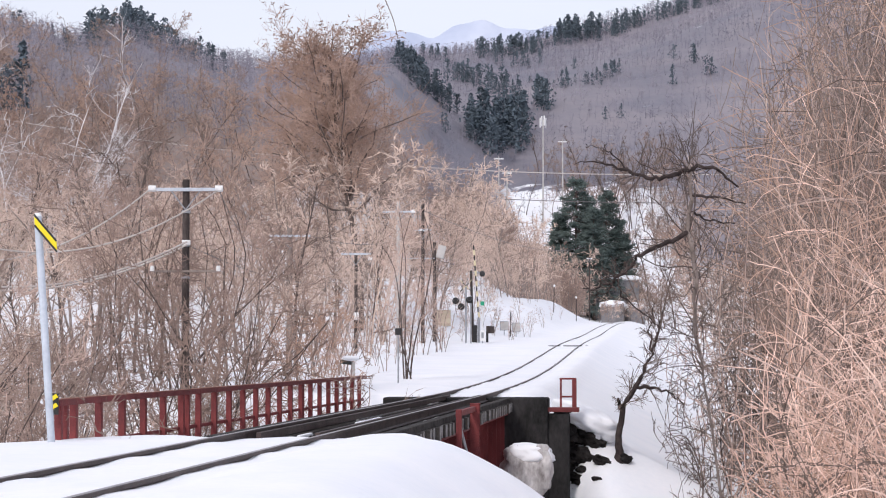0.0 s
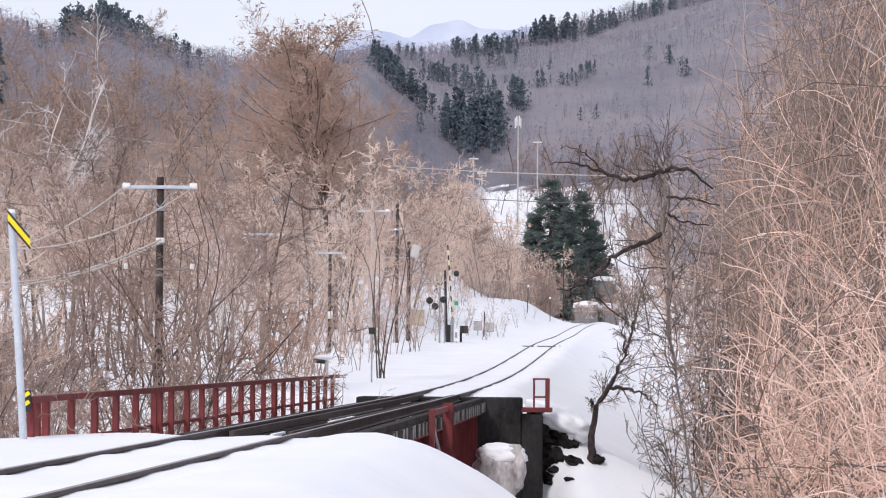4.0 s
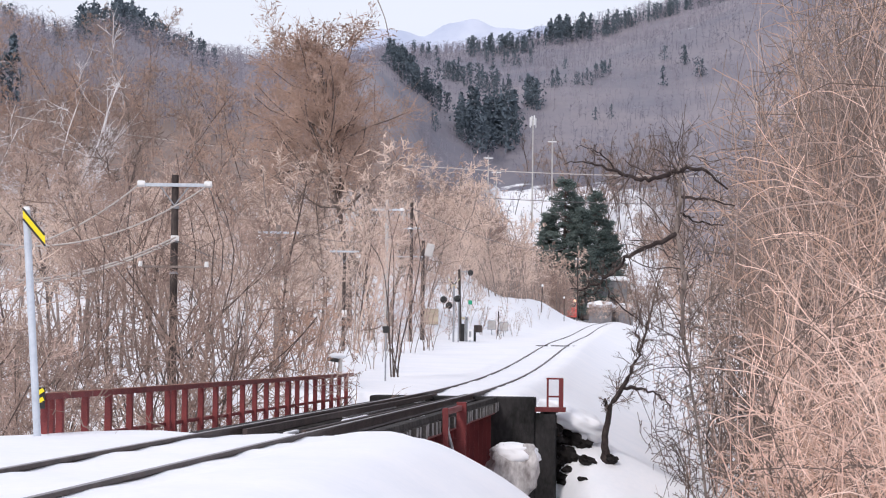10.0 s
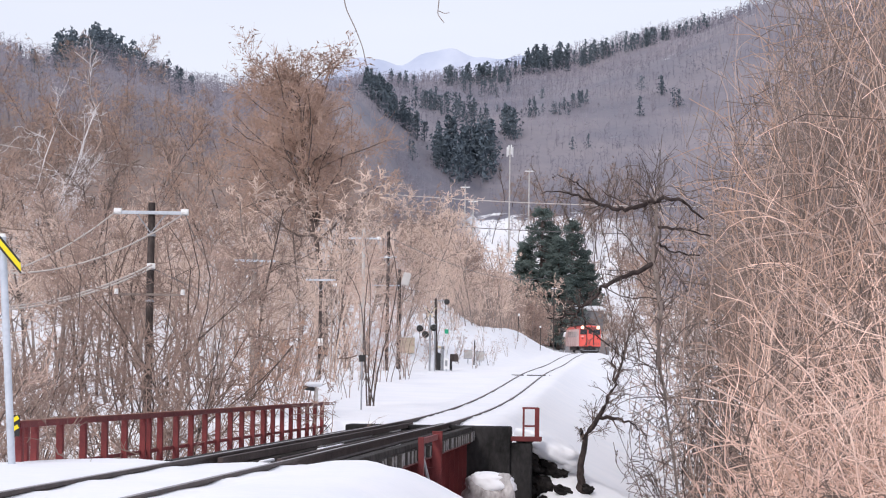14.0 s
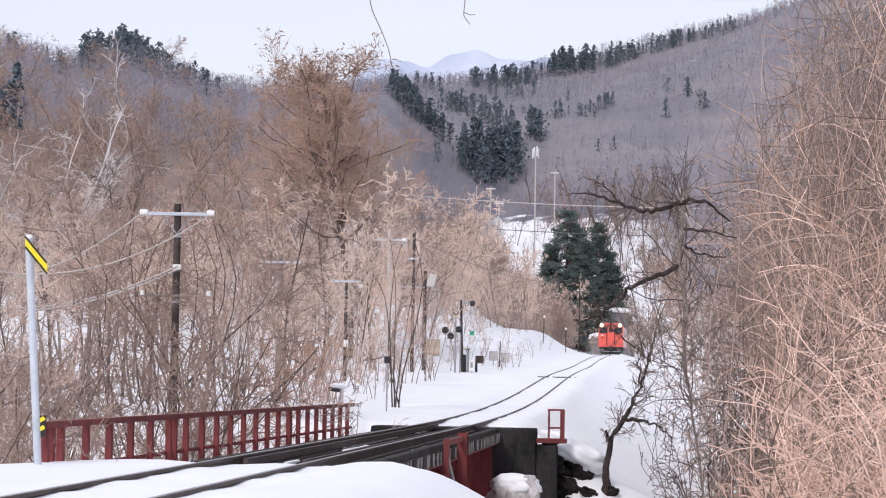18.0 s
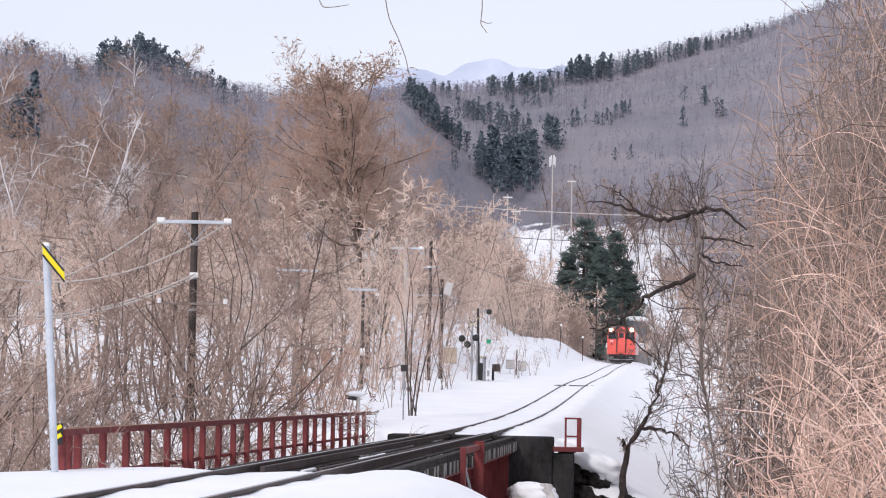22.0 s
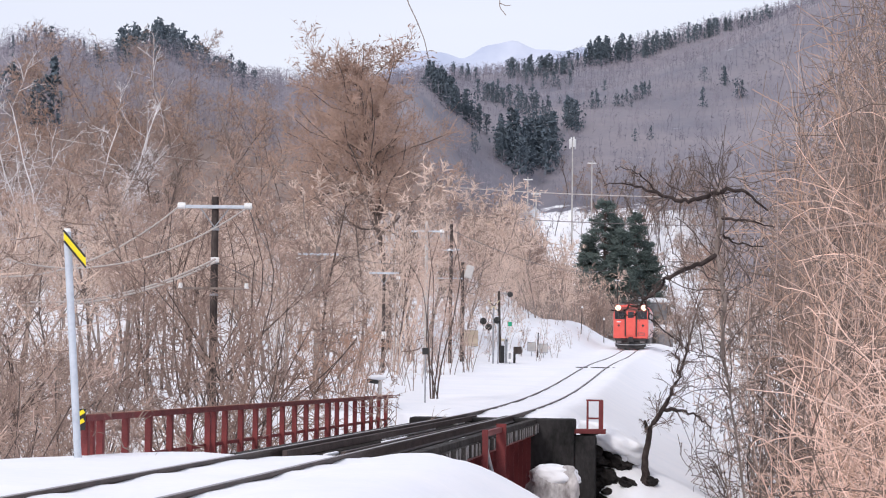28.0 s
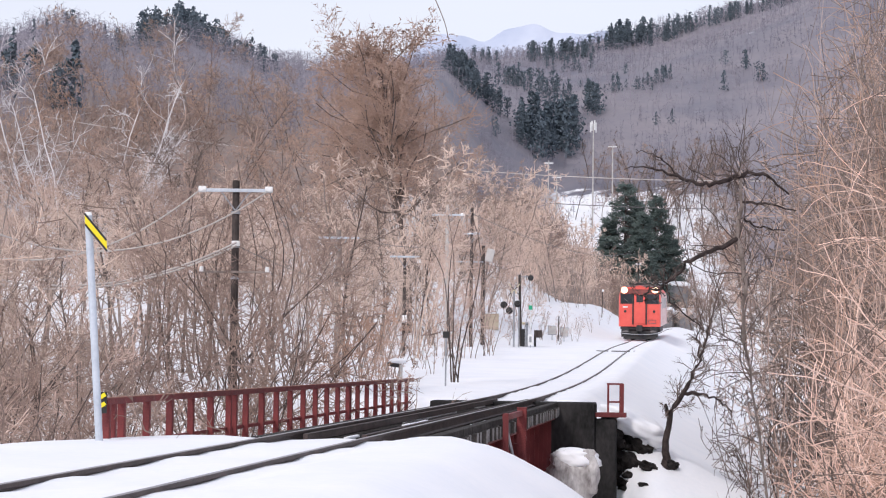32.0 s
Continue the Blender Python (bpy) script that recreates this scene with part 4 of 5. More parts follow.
# ---- steelwork and rocks beside the bridge ----
WHITE = material("white_porcelain", (0.72, 0.72, 0.72), (0.86, 0.86, 0.86), 4, 0.3, bump_scale=30)
YELLOW = material("yellow_enamel", (0.80, 0.62, 0.01), (0.92, 0.76, 0.02), 3, 0.45, bump_scale=40)
BLACK = material("black_enamel", (0.012, 0.012, 0.013), (0.035, 0.034, 0.034), 4, 0.5, bump_scale=40)
CREAM = material("cream_enamel", (0.66, 0.56, 0.34), (0.80, 0.72, 0.50), 3, 0.5, bump_scale=40)
BEIGE = material("beige_cabinet", (0.48, 0.40, 0.29), (0.62, 0.54, 0.41), 2, 0.6, bump_scale=30)
GREEN = material("green_plate", (0.02, 0.30, 0.16), (0.03, 0.40, 0.22), 3, 0.5, bump_scale=30)
CREOSOTE = material("creosoted_pole", (0.03, 0.024, 0.022), (0.11, 0.09, 0.085), 5, 0.9, bump=0.5, bump_scale=40, stretch_z=0.2)
PALE_CONCRETE = material("pale_concrete", (0.42, 0.40, 0.39), (0.60, 0.58, 0.56), 3, 0.85, bump=0.4, bump_scale=25)
WIRE = material("pale_wire", (0.42, 0.38, 0.36), (0.60, 0.55, 0.52), 2, 0.6, bump_scale=20)
DARK_WIRE = material("dark_wire", (0.10, 0.09, 0.09), (0.20, 0.18, 0.18), 2, 0.6, bump_scale=20)


def build_side_frame():
    """Posts that stand outside the sleeper ends, on the girder."""
    ob = thing("bay_frame", ON_LINE @ pose(1.30, 0, 0), "dark red steel bay posts on the side of the bridge", "steel frame")
    bm = box((0.16, 0.016, 2.7), (0, 39.02, -1.28))
    box((0.16, 0.016, 2.7), (0, 39.18, -1.28), bm=bm)
    box((0.016, 0.16, 2.7), (0.0, 39.1, -1.28), bm=bm)
    box((0.17, 0.19, 0.016), (0, 39.1, 0.07), bm=bm)
    part("main_post", bm, RED_STEEL, ob)
    part("thin_post", box((0.09, 0.09, 2.3), (0, 36.05, -1.10), 0.008), RED_STEEL, ob)
    part("cross_beam", box((0.08, 3.0, 0.09), (-0.02, 37.6, -0.02), 0.006), RED_STEEL, ob)
    part("lower_beam", box((0.06, 3.0, 0.08), (-0.02, 37.6, -1.3), 0.006), RED_STEEL, ob)
    part("brace", rod((-0.01, 36.1, -0.15), (-0.01, 39.0, -1.25), 0.03, sides=6), STEEL_GREY, ob, "grey flat bar set aslant")
    part("girder_bracket", box((0.36, 0.1, 0.12), (-0.22, 39.1, -0.6)), RED_STEEL, ob)


build_side_frame()


def build_refuge():
    ob = thing("refuge_railing", ON_LINE @ pose(2.36, 51.0, 0), "small dark red railing on a steel ledge by the abutment", "railing")
    part("thin_post", box((0.045, 0.045, 0.64), (-0.13, 0, 0.04), 0.005), RED_STEEL, ob)
    part("stout_post", box((0.10, 0.08, 0.66), (0.17, 0, 0.04), 0.008), RED_STEEL, ob)
    part("top_rail", box((0.36, 0.05, 0.04), (0.02, 0, 0.36), 0.005), RED_STEEL, ob)
    part("middle_rail", box((0.30, 0.04, 0.04), (0.02, 0, -0.04), 0.005), RED_STEEL, ob)
    part("ledge", box((0.74, 0.55, 0.10), (-0.10, 0.12, -0.33), 0.008), RED_STEEL, ob)


build_refuge()


def lump(seed, size, rough=0.18, detail=3, square=1.0):
    """An uneven boulder of that half size."""
    bm = bmesh.new()
    bmesh.ops.create_icosphere(bm, subdivisions=detail, radius=1)
    off = Vector((seed * 3.1, seed * 1.7, seed))
    for v in bm.verts:
        k = 1 + rough * noise.noise(v.co * 1.6 + off) + 0.5 * rough * noise.noise(v.co * 4.0 + off)
        v.co = Vector([math.copysign(abs(c) ** square, c) for c in v.co])
        v.co = Vector((v.co.x * size[0] * k, v.co.y * size[1] * k, v.co.z * size[2] * k))
    for f in bm.faces:
        f.smooth = detail > 3
    return bm


def build_rocks():
    wall = thing("rock_outcrop", pose(2.75, 51.3, float(ground(2.75, 51.3)) - 0.4), "dark wet broken rock beside the abutment", "rock")
    foot = float(ground(2.75, 51.3)) - 0.4
    rng = random.Random(3)
    for i in range(26):
        f = i / 25.0
        bm = lump(20 + i, (rng.uniform(0.12, 0.24), rng.uniform(0.15, 0.3), rng.uniform(0.10, 0.20)), 0.6, 3)
        bm.transform(Matrix.Translation((rng.uniform(-0.25, 0.22 + 0.12 * f), rng.uniform(-0.35, 0.2), (-0.45 - 2.3 * f) - foot)))
        part("stone", bm, ROCK, wall)
    for i, (X, Y, z, size) in enumerate(((3.30, 51.35, -1.00, (0.38, 0.22, 0.20)), (3.52, 51.35, -1.10, (0.20, 0.2, 0.15)), (3.09, 51.15, -1.36, (0.32, 0.25, 0.19)), (3.24, 51.1, -1.45, (0.13, 0.2, 0.12)),
                                         (3.56, 50.85, -1.5, (0.25, 0.2, 0.10)), (3.12, 50.95, -1.69, (0.12, 0.14, 0.08)), (3.44, 50.45, -1.88, (0.12, 0.14, 0.05)), (4.10, 51.0, -1.46, (0.17, 0.16, 0.11)))):
        ob = thing("rock", pose(X, Y, z, 0, 26, 12 * i), "dark bare rock showing through the bank's snow", "rock", "rocks on the bank")
        part("stone", lump(2 + i, size, 0.6), ROCK, ob)
    drift = thing("snow_drift", pose(3.28, 51.95, -0.60, 0, 24, 0), "sagging drift of snow overhanging the rocks", "snow")
    part("snow", lump(12, (0.80, 1.0, 0.34), 0.25, 4, 0.85), SNOW_CLEAN, drift)
    for k, (x, y, z, size) in enumerate(((0.20, -0.45, -0.22, (0.30, 0.35, 0.20)), (-0.30, -0.40, -0.10, (0.34, 0.35, 0.22)), (0.52, -0.30, -0.14, (0.22, 0.35, 0.16)))):
        bm = lump(60 + k, size, 0.3, 4)
        bm.transform(Matrix.Translation((x, y, z)))
        part("snow_fold", bm, SNOW_CLEAN, drift)
    Y = 45.0
    X = 1.66
    z = float(ground(X, Y))
    ob = thing("boulder", pose(X, Y, z), "frosted boulder with a thick cap of snow in the ravine", "rock")
    bm = lump(5, (0.62, 0.6, 1.6), 0.3)
    bm.transform(Matrix.Translation((0.1, 0, 1.2)))
    part("base_rock", bm, ROCK, ob, "dark wet lower rock")
    bm = lump(6, (0.50, 0.46, 0.50), 0.25, 4, 0.6)
    bm.transform(Matrix.Translation((0, 0, -1.42 - z)))
    part("stone", bm, ICE_ROCK, ob)
    bm = lump(7, (0.48, 0.47, 0.20), 0.18, 4, 0.75)
    bm.transform(Matrix.Translation((0.06, 0.02, -1.07 - z)) @ pose(0, 0, 0, 0, 4, 0))
    part("snow_cap", bm, SNOW_CLEAN, ob)


build_rocks()


# ---- poles, wires and signs ----
def build_marker():
    ob = thing("clearance_sign", pose(-4.32, 25.0, -0.10, 0, -3.9, 0), "leaning grey steel post with a slanted yellow and black sign", "sign")
    part("post", rod((0, 0, -0.3), (0, 0, 2.56), 0.042, sides=14), GALVANISED, ob)
    part("cap", rod((0, 0, 2.56), (0, 0, 2.60), 0.046, 0.03, sides=14), WHITE, ob)
    bm = bmesh.new()
    quad = [(-0.03, 2.58), (0.20, 2.27), (0.20, 2.15), (-0.03, 2.46)]
    vs = [bm.verts.new((x, -0.05, z)) for x, z in quad] + [bm.verts.new((x, -0.062, z)) for x, z in quad]
    for f in ((3, 2, 1, 0), (4, 5, 6, 7), (0, 1, 5, 4), (1, 2, 6, 5), (2, 3, 7, 6), (3, 0, 4, 7)):
        bm.faces.new([vs[i] for i in f])
    plate = part("sign_plate", bm, YELLOW, ob, "yellow plate")
    for dz in (0.0, -0.12):
        a, b = Vector((-0.03, -0.066, 2.58 + dz)), Vector((0.20, -0.066, 2.27 + dz))
        part("edge_stripe", rod(a, b, 0.011, sides=6), BLACK, plate, "black edge")
    ob = thing("striped_board", pose(-4.37, 25.40, 0.09), "yellow and black striped board on the end of the railing", "sign")
    part("board", box((0.11, 0.02, 0.24), (0, 0, 0.28), 0.004), BLACK, ob)
    for i in range(2):
        bm = box((0.095, 0.012, 0.045), (0, -0.014, 0.35 - 0.10 * i), 0.0, pose(0, 0, 0, 0, -32, 0))
        part("stripe", bm, YELLOW, ob, "yellow stripe")
    part("bracket", box((0.03, 0.10, 0.05), (0, 0.05, 0.29)), RED_STEEL, ob)


build_marker()


def utility_pole(X, Y, top, arm, half, r=0.085, mat=None, turn=0.0, arm_mat=None, beads=((-1, 0), (1, 0)), label="dark creosoted timber pole with a pale crossarm"):
    z = float(ground(X, Y))
    ob = thing("utility_pole", pose(X, Y, z, 0, 0, turn), label, "utility pole", "poles along the line")
    part("shaft", rod((0, 0, -0.4), (0, 0, top - z), r * 1.15, r * 0.9, sides=14), mat or CREOSOTE, ob)
    if half:
        part("crossarm", box((2 * half, 0.07, 0.075), (0, -r - 0.02, arm - z), 0.008), arm_mat or GALVANISED, ob)
        for s, dz in beads:
            bm = rod((s * half, -r - 0.02, arm - z - 0.02 + dz), (s * half, -r - 0.02, arm - z + 0.09 + dz), 0.075, 0.06, sides=12)
            rod((s * (half + 0.06), -r - 0.02, arm - z + 0.02 + dz), (s * (half - 0.10), -r - 0.02, arm - z + 0.02 + dz), 0.07, 0.07, sides=12, bm=bm)
            part("insulator", bm, WHITE, ob, "white porcelain insulator")
        for s in (-1, 1):
            part("brace", rod((s * half * 0.45, -r - 0.01, arm - z), (0, -r - 0.01, arm - z - 0.45), 0.014, sides=6), STEEL_GREY, ob)
    return ob, z


def wire(a, b, sag, r=0.012, mat=None, label="thin pale overhead wire sagging between poles"):
    t = np.linspace(0, 1, 25)[:, None]
    P = np.array(a)[None] * (1 - t) + np.array(b)[None] * t
    P[:, 2] -= 4 * sag * (t * (1 - t))[:, 0]
    tagged(new("overhead_wire", mesh_of("overhead_wire", *gather([tubes(P[None], np.full((1, 25), r), 5)]), mat or WIRE, True)), label, "wire", "overhead wires")


def build_poles():
    p, z = utility_pole(-5.70, 50, 4.78, 4.55, 0.76, 0.085)
    for h in (0.75, 1.5, 2.2):
        part("band", rod((0, 0, 4.78 - z - h), (0, 0, 4.78 - z - h + 0.06), 0.098, sides=14), STEEL_GREY, p, "grey steel band")
    part("lower_bracket", box((0.18, 0.10, 0.12), (0.02, -0.09, 3.37 - z), 0.01), WHITE, p, "pale bracket for cables")
    part("lower_arm", box((1.46, 0.05, 0.05), (0, -0.10, 2.74 - z), 0.006), BARK, p, "thin weathered lower crossarm")
    for x in (-0.73, 0.73):
        part("insulator", rod((x, -0.10, 2.74 - z), (x, -0.10, 2.86 - z), 0.05, 0.04, sides=12), WHITE, p, "white porcelain insulator")
    utility_pole(-5.44, 80, 5.35, 5.07, 0.72, 0.10, BARK, 8, beads=((-1, -0.2),), label="weathered brown timber pole with a pale crossarm")
    utility_pole(-1.95, 98, 7.5, 7.05, 0.68, 0.075, PALE_CONCRETE, 0, beads=((1, 0),), label="slim pale concrete pole with a short crossarm")
    utility_pole(-1.0, 112, 8.3, 7.0, 0.45, 0.085, beads=((-0.2, 0), (0.5, 0)))
    p, z = utility_pole(-0.44, 118, 6.7, 5.85, 0.0, 0.095)
    part("transformer", box((0.42, 0.36, 0.68), (0.34, -0.05, 6.2 - z), 0.06, pose(0, 0, 0, 0, 14, 0)), PALE_CONCRETE, p, "pale grey transformer box")
    part("long_arm", box((1.7, 0.06, 0.06), (-0.85, -0.12, 5.85 - z), 0.006), GALVANISED, p)
    p, z = utility_pole(-3.55, 92, 4.9, 4.95, 0.6, 0.070, beads=((1, -0.2),))
    part("meter_box", box((0.22, 0.12, 0.30), (0.02, -0.15, 2.42 - z), 0.02), WHITE, p, "white meter box")
    wire((-6.46, 49.9, 4.58), (-13.5, 47.5, 4.3), 1.54, 0.019)
    wire((-4.96, 49.9, 4.55), (-12.2, 47.5, 4.3), 1.32, 0.019)
    wire((-5.65, 49.8, 3.39), (-13.0, 47.5, 3.35), 1.02, 0.023)
    wire((-5.65, 49.8, 3.32), (-13.0, 47.4, 3.15), 0.96, 0.023)
    wire((-4.96, 49.9, 4.55), (-6.10, 80, 4.9), 0.7, 0.010, DARK_WIRE)
    wire((-5.6, 49.9, 3.3), (-3.55, 92, 4.0), 0.5, 0.010, DARK_WIRE)
    wire((-4.78, 80, 5.1), (-1.0, 112, 7.0), 0.5, 0.012, DARK_WIRE)
    wire((-1.95, 98, 7.0), (-0.6, 112, 7.0), 0.2, 0.010, DARK_WIRE)
    wire((-40, 200, 21.8), (42, 200, 17.4), 2.4, 0.045, WIRE, "long pale cable crossing the valley")
    wire((-40, 200, 19.6), (42, 200, 14.9), 2.5, 0.032, DARK_WIRE, "long dark cable crossing the valley")
    wire((-1.0, 112, 8.0), (16, 260, 13.0), 1.0, 0.02, DARK_WIRE)
    utility_pole(17.0, 262, 12.0, 11.8, 0.25, 0.07)


build_poles()


def build_crossing():
    z = 1.40
    ob = thing("barrier_gate", pose(1.86, 116, z), "level-crossing barrier with cream and black bands on its arm", "barrier")
    part("machine_box", box((0.22, 0.3, 1.0), (-0.22, 0, 0.45), 0.03), BLACK, ob, "black machine housing")
    part("pedestal", box((0.14, 0.14, 1.6), (-0.02, 0, 0.5), 0.02), STEEL_GREY, ob)
    arm = part("arm", rod((0, 0, -0.35), (-0.29, 0, 3.85), 0.035, sides=8), BLACK, ob, "cream and black banded arm")
    arm.location = (0, 0, 1.2)
    for i in range(7):
        f0, f1 = (0.15 + 0.53 * i) / 3.85, (0.42 + 0.53 * i) / 3.85
        part("band", rod((-0.29 * f0, 0, 3.85 * f0), (-0.29 * f1, 0, 3.85 * f1), 0.055, sides=8), CREAM, arm)
    part("mast", rod((-0.30, 0.1, -0.3), (-0.42, 0.1, 3.75), 0.07, 0.06, sides=10), CREOSOTE, ob)
    part("mast_arm", box((0.55, 0.05, 0.05), (-0.15, 0.1, 3.65)), STEEL_GREY, ob)
    part("lamp_hood", lump(30, (0.15, 0.15, 0.15), 0.05), BLACK, ob, "black lamp hood").location = (0.16, 0.1, 3.58)
    ob = thing("relay_box", pose(2.45, 117, z), "dark relay box on a short post", "cabinet")
    part("box", box((0.42, 0.3, 0.38), (0, 0, 0.72), 0.02), CREOSOTE, ob)
    part("leg", box((0.12, 0.12, 0.9), (-0.16, 0, 0.2)), BLACK, ob)
    ob = thing("notice_board", pose(2.02, 115.4, z), "small white notice board beside the crossing", "sign")
    part("board", box((0.26, 0.03, 0.55), (0, 0, 0.40), 0.01), WHITE, ob)
    part("writing_bar", box((0.12, 0.006, 0.30), (0, -0.019, 0.42)), STEEL_GREY, ob, "unreadable grey lettering")
    part("leg", box((0.04, 0.03, 0.5), (0, 0.02, 0.0)), STEEL_GREY, ob)
    ob = thing("crossing_signal", pose(1.16, 114.5, z), "level-crossing signal with two black lamps and a striped cross", "signal")
    part("mast", rod((0, 0, -0.4), (0, 0, 2.9), 0.05, sides=10), STEEL_GREY, ob)
    part("second_mast", rod((0.25, 0, -0.4), (0.25, 0, 2.4), 0.04, sides=10), STEEL_GREY, ob)
    for i, (x, zz) in enumerate(((-0.52, 2.15), (-0.24, 1.86), (0.18, 2.2))):
        lamp = part("signal_lamp", rod((x, 0, zz), (x, -0.12, zz), 0.165, 0.175, sides=18), BLACK, ob, "black round lamp disc")
        part("visor", rod((x, -0.12, zz + 0.05), (x, -0.36, zz + 0.07), 0.12, 0.10, sides=12), BLACK, lamp)
    for s in (-1, 1):
        for i in range(4):
            a = Vector((s * (-0.30 + 0.15 * i), -0.06, 2.62 + 0.15 * i))
            b = Vector((s * (-0.30 + 0.15 * (i + 1)), -0.06, 2.62 + 0.15 * (i + 1)))
            part("cross_band", rod(a, b, 0.022, sides=6), CREAM if i % 2 else BLACK, ob)
    ob = thing("green_marker", pose(2.06, 118, z), "small green plate on a thin white post", "sign")
    part("post", rod((0, 0, -0.3), (0, 0, 2.4), 0.03, sides=8), WHITE, ob)
    part("plate", box((0.20, 0.03, 0.22), (0, -0.03, 2.1), 0.005), GREEN, ob)
    zb = float(ground(0.02, 136))
    ob = thing("beige_cabinet", pose(0.02, 136, zb), "beige electrical cabinet standing in the snow", "cabinet")
    part("body", box((0.88, 0.7, 0.95), (0, 0, 0.42), 0.03), BEIGE, ob)
    part("roof", box((0.96, 0.78, 0.08), (0, 0, 0.93), 0.02), SNOW_CLEAN, ob, "layer of snow")
    part("door", box((0.38, 0.02, 0.75), (-0.20, -0.36, 0.42), 0.005), BEIGE, ob)
    for X in (3.70, 4.42):
        zz = float(ground(X, 136.6))
        ob = thing("framed_panel", pose(X, 136.6, zz), "square grey framed panel on a post in snow", "sign", "framed panels")
        part("panel", box((0.44, 0.02, 0.48), (0, 0, 0.56)), PALE_CONCRETE, ob)
        for s in (-1, 1):
            part("frame_side", box((0.04, 0.05, 0.54), (s * 0.24, 0, 0.56)), STEEL_GREY, ob)
            part("frame_edge", box((0.52, 0.05, 0.04), (0, 0, 0.56 + s * 0.26)), STEEL_GREY, ob)
        part("leg", box((0.05, 0.05, 0.5), (0, 0.02, 0.12)), STEEL_GREY, ob)
    for X, Y, h, top in ((4.06, 136.2, 1.5, False), (9.6, 196, 2.3, True), (12.4, 210, 2.2, True)):
        zz = float(ground(X, Y))
        ob = thing("marker_post", pose(X, Y, zz, 0, random.uniform(-3, 3), 0), "thin dark marker post in the snow", "post", "marker posts")
        part("post", rod((0, 0, -0.3), (0, 0, h), 0.036, sides=8), CREOSOTE, ob)
        if top:
            part("reflector", lump(3, (0.10, 0.10, 0.12), 0.05), WHITE, ob, "white round reflector").location = (0, 0, h)
    ob = thing("distance_post", pose(-1.21, 61.2, 0.05), "black square plate on a thin grey post", "sign")
    part("post", rod((0, 0, -0.3), (0, 0, 1.55), 0.022, sides=8), STEEL_GREY, ob)
    part("plate", box((0.17, 0.02, 0.18), (0, -0.035, 1.46), 0.004), BLACK, ob)
    ob = thing("signal_lantern", pose(-2.45, 57.5, float(ground(-2.45, 57.5))), "small dark lantern under a cap of snow on a post", "lamp")
    part("post", box((0.07, 0.07, 0.75), (0.18, 0, 0.25), 0.01), PALE_CONCRETE, ob)
    part("lantern", box((0.30, 0.2, 0.10), (-0.02, -0.02, 0.62), 0.03, pose(0, 0, 0, 0, 8, 0)), BLACK, ob)
    bm = lump(44, (0.26, 0.18, 0.07), 0.1, 4)
    bm.transform(Matrix.Translation((0.08, 0, 0.72)))
    part("snow_cap", bm, SNOW_CLEAN, ob)
    ob = thing("crossing_boards", ON_LINE @ pose(0.0, 113.3, float(rise(112.8)) - 0.020), "dark planked level crossing strip across the rails", "level crossing")
    for x, w in ((-0.92, 0.58), (0, 0.92), (0.92, 0.58)):
        part("plank", box((w, 0.60, 0.06), (x, 0, 0), 0.008), TIMBER, ob)
    return arm


barrier_arm = build_crossing()


# ---- trees that stand alone ----
def lone_tree(name, label, base, lines, bark, twig, seed, per=(5, 4, 3), fine=0.005, ratio=0.45, spread=0.9, knots=0.03, trunk_bark=None):
    """A tree whose trunk and main limbs follow given lines of (x, y, z, radius) from its base."""
    rng = np.random.default_rng(seed)
    ob = thing(name, pose(*base), label, "tree")
    crown = []
    for k, line in enumerate(lines):
        L = np.array(line, float)
        t = np.linspace(0, len(L) - 1, 4 * len(L))
        S = np.stack([np.interp(t, np.arange(len(L)), L[:, c]) for c in range(4)], 1)
        S[1:-1, :3] = (S[:-2, :3] + 2 * S[1:-1, :3] + S[2:, :3]) / 4 + rng.normal(0, knots, (len(S) - 2, 3))
        P, R = S[None, :, :3], S[None, :, 3]
        part("trunk" if k == 0 else "limb", mesh_of("limb", *gather([tubes(P, R, 8)]), (trunk_bark or bark) if k == 0 else bark, True), None, ob)
        P1, R1 = grow(rng, *children(rng, P, R, per[0] * len(L) // (1 if k == 0 else 2), 0.30 if k == 0 else 0.1, 1.0, spread, ratio * (0.4 if k == 0 else 0.6), 0.0), 5, 0.26, 0.02)
        R1 = np.clip(R1, fine * 1.5, 0.009)
        P2, R2 = grow(rng, *children(rng, P1, R1, per[1], 0.1, 1.0, 0.8, 0.5, 0.05), 3, 0.22, 0.02)
        s3, w3, l3, r3 = children(rng, P2, R2, per[2], 0.1, 1.0, 0.8, 0.6, 0.05)
        crown += [tubes(P1, R1, 4), tubes(P2, np.maximum(R2, fine), 3), spikes(s3, s3 + w3 / np.linalg.norm(w3, axis=1, keepdims=True) * l3[:, None], fine * 0.8)]
    part("crown", mesh_of("crown", *gather(crown), twig), None, ob)


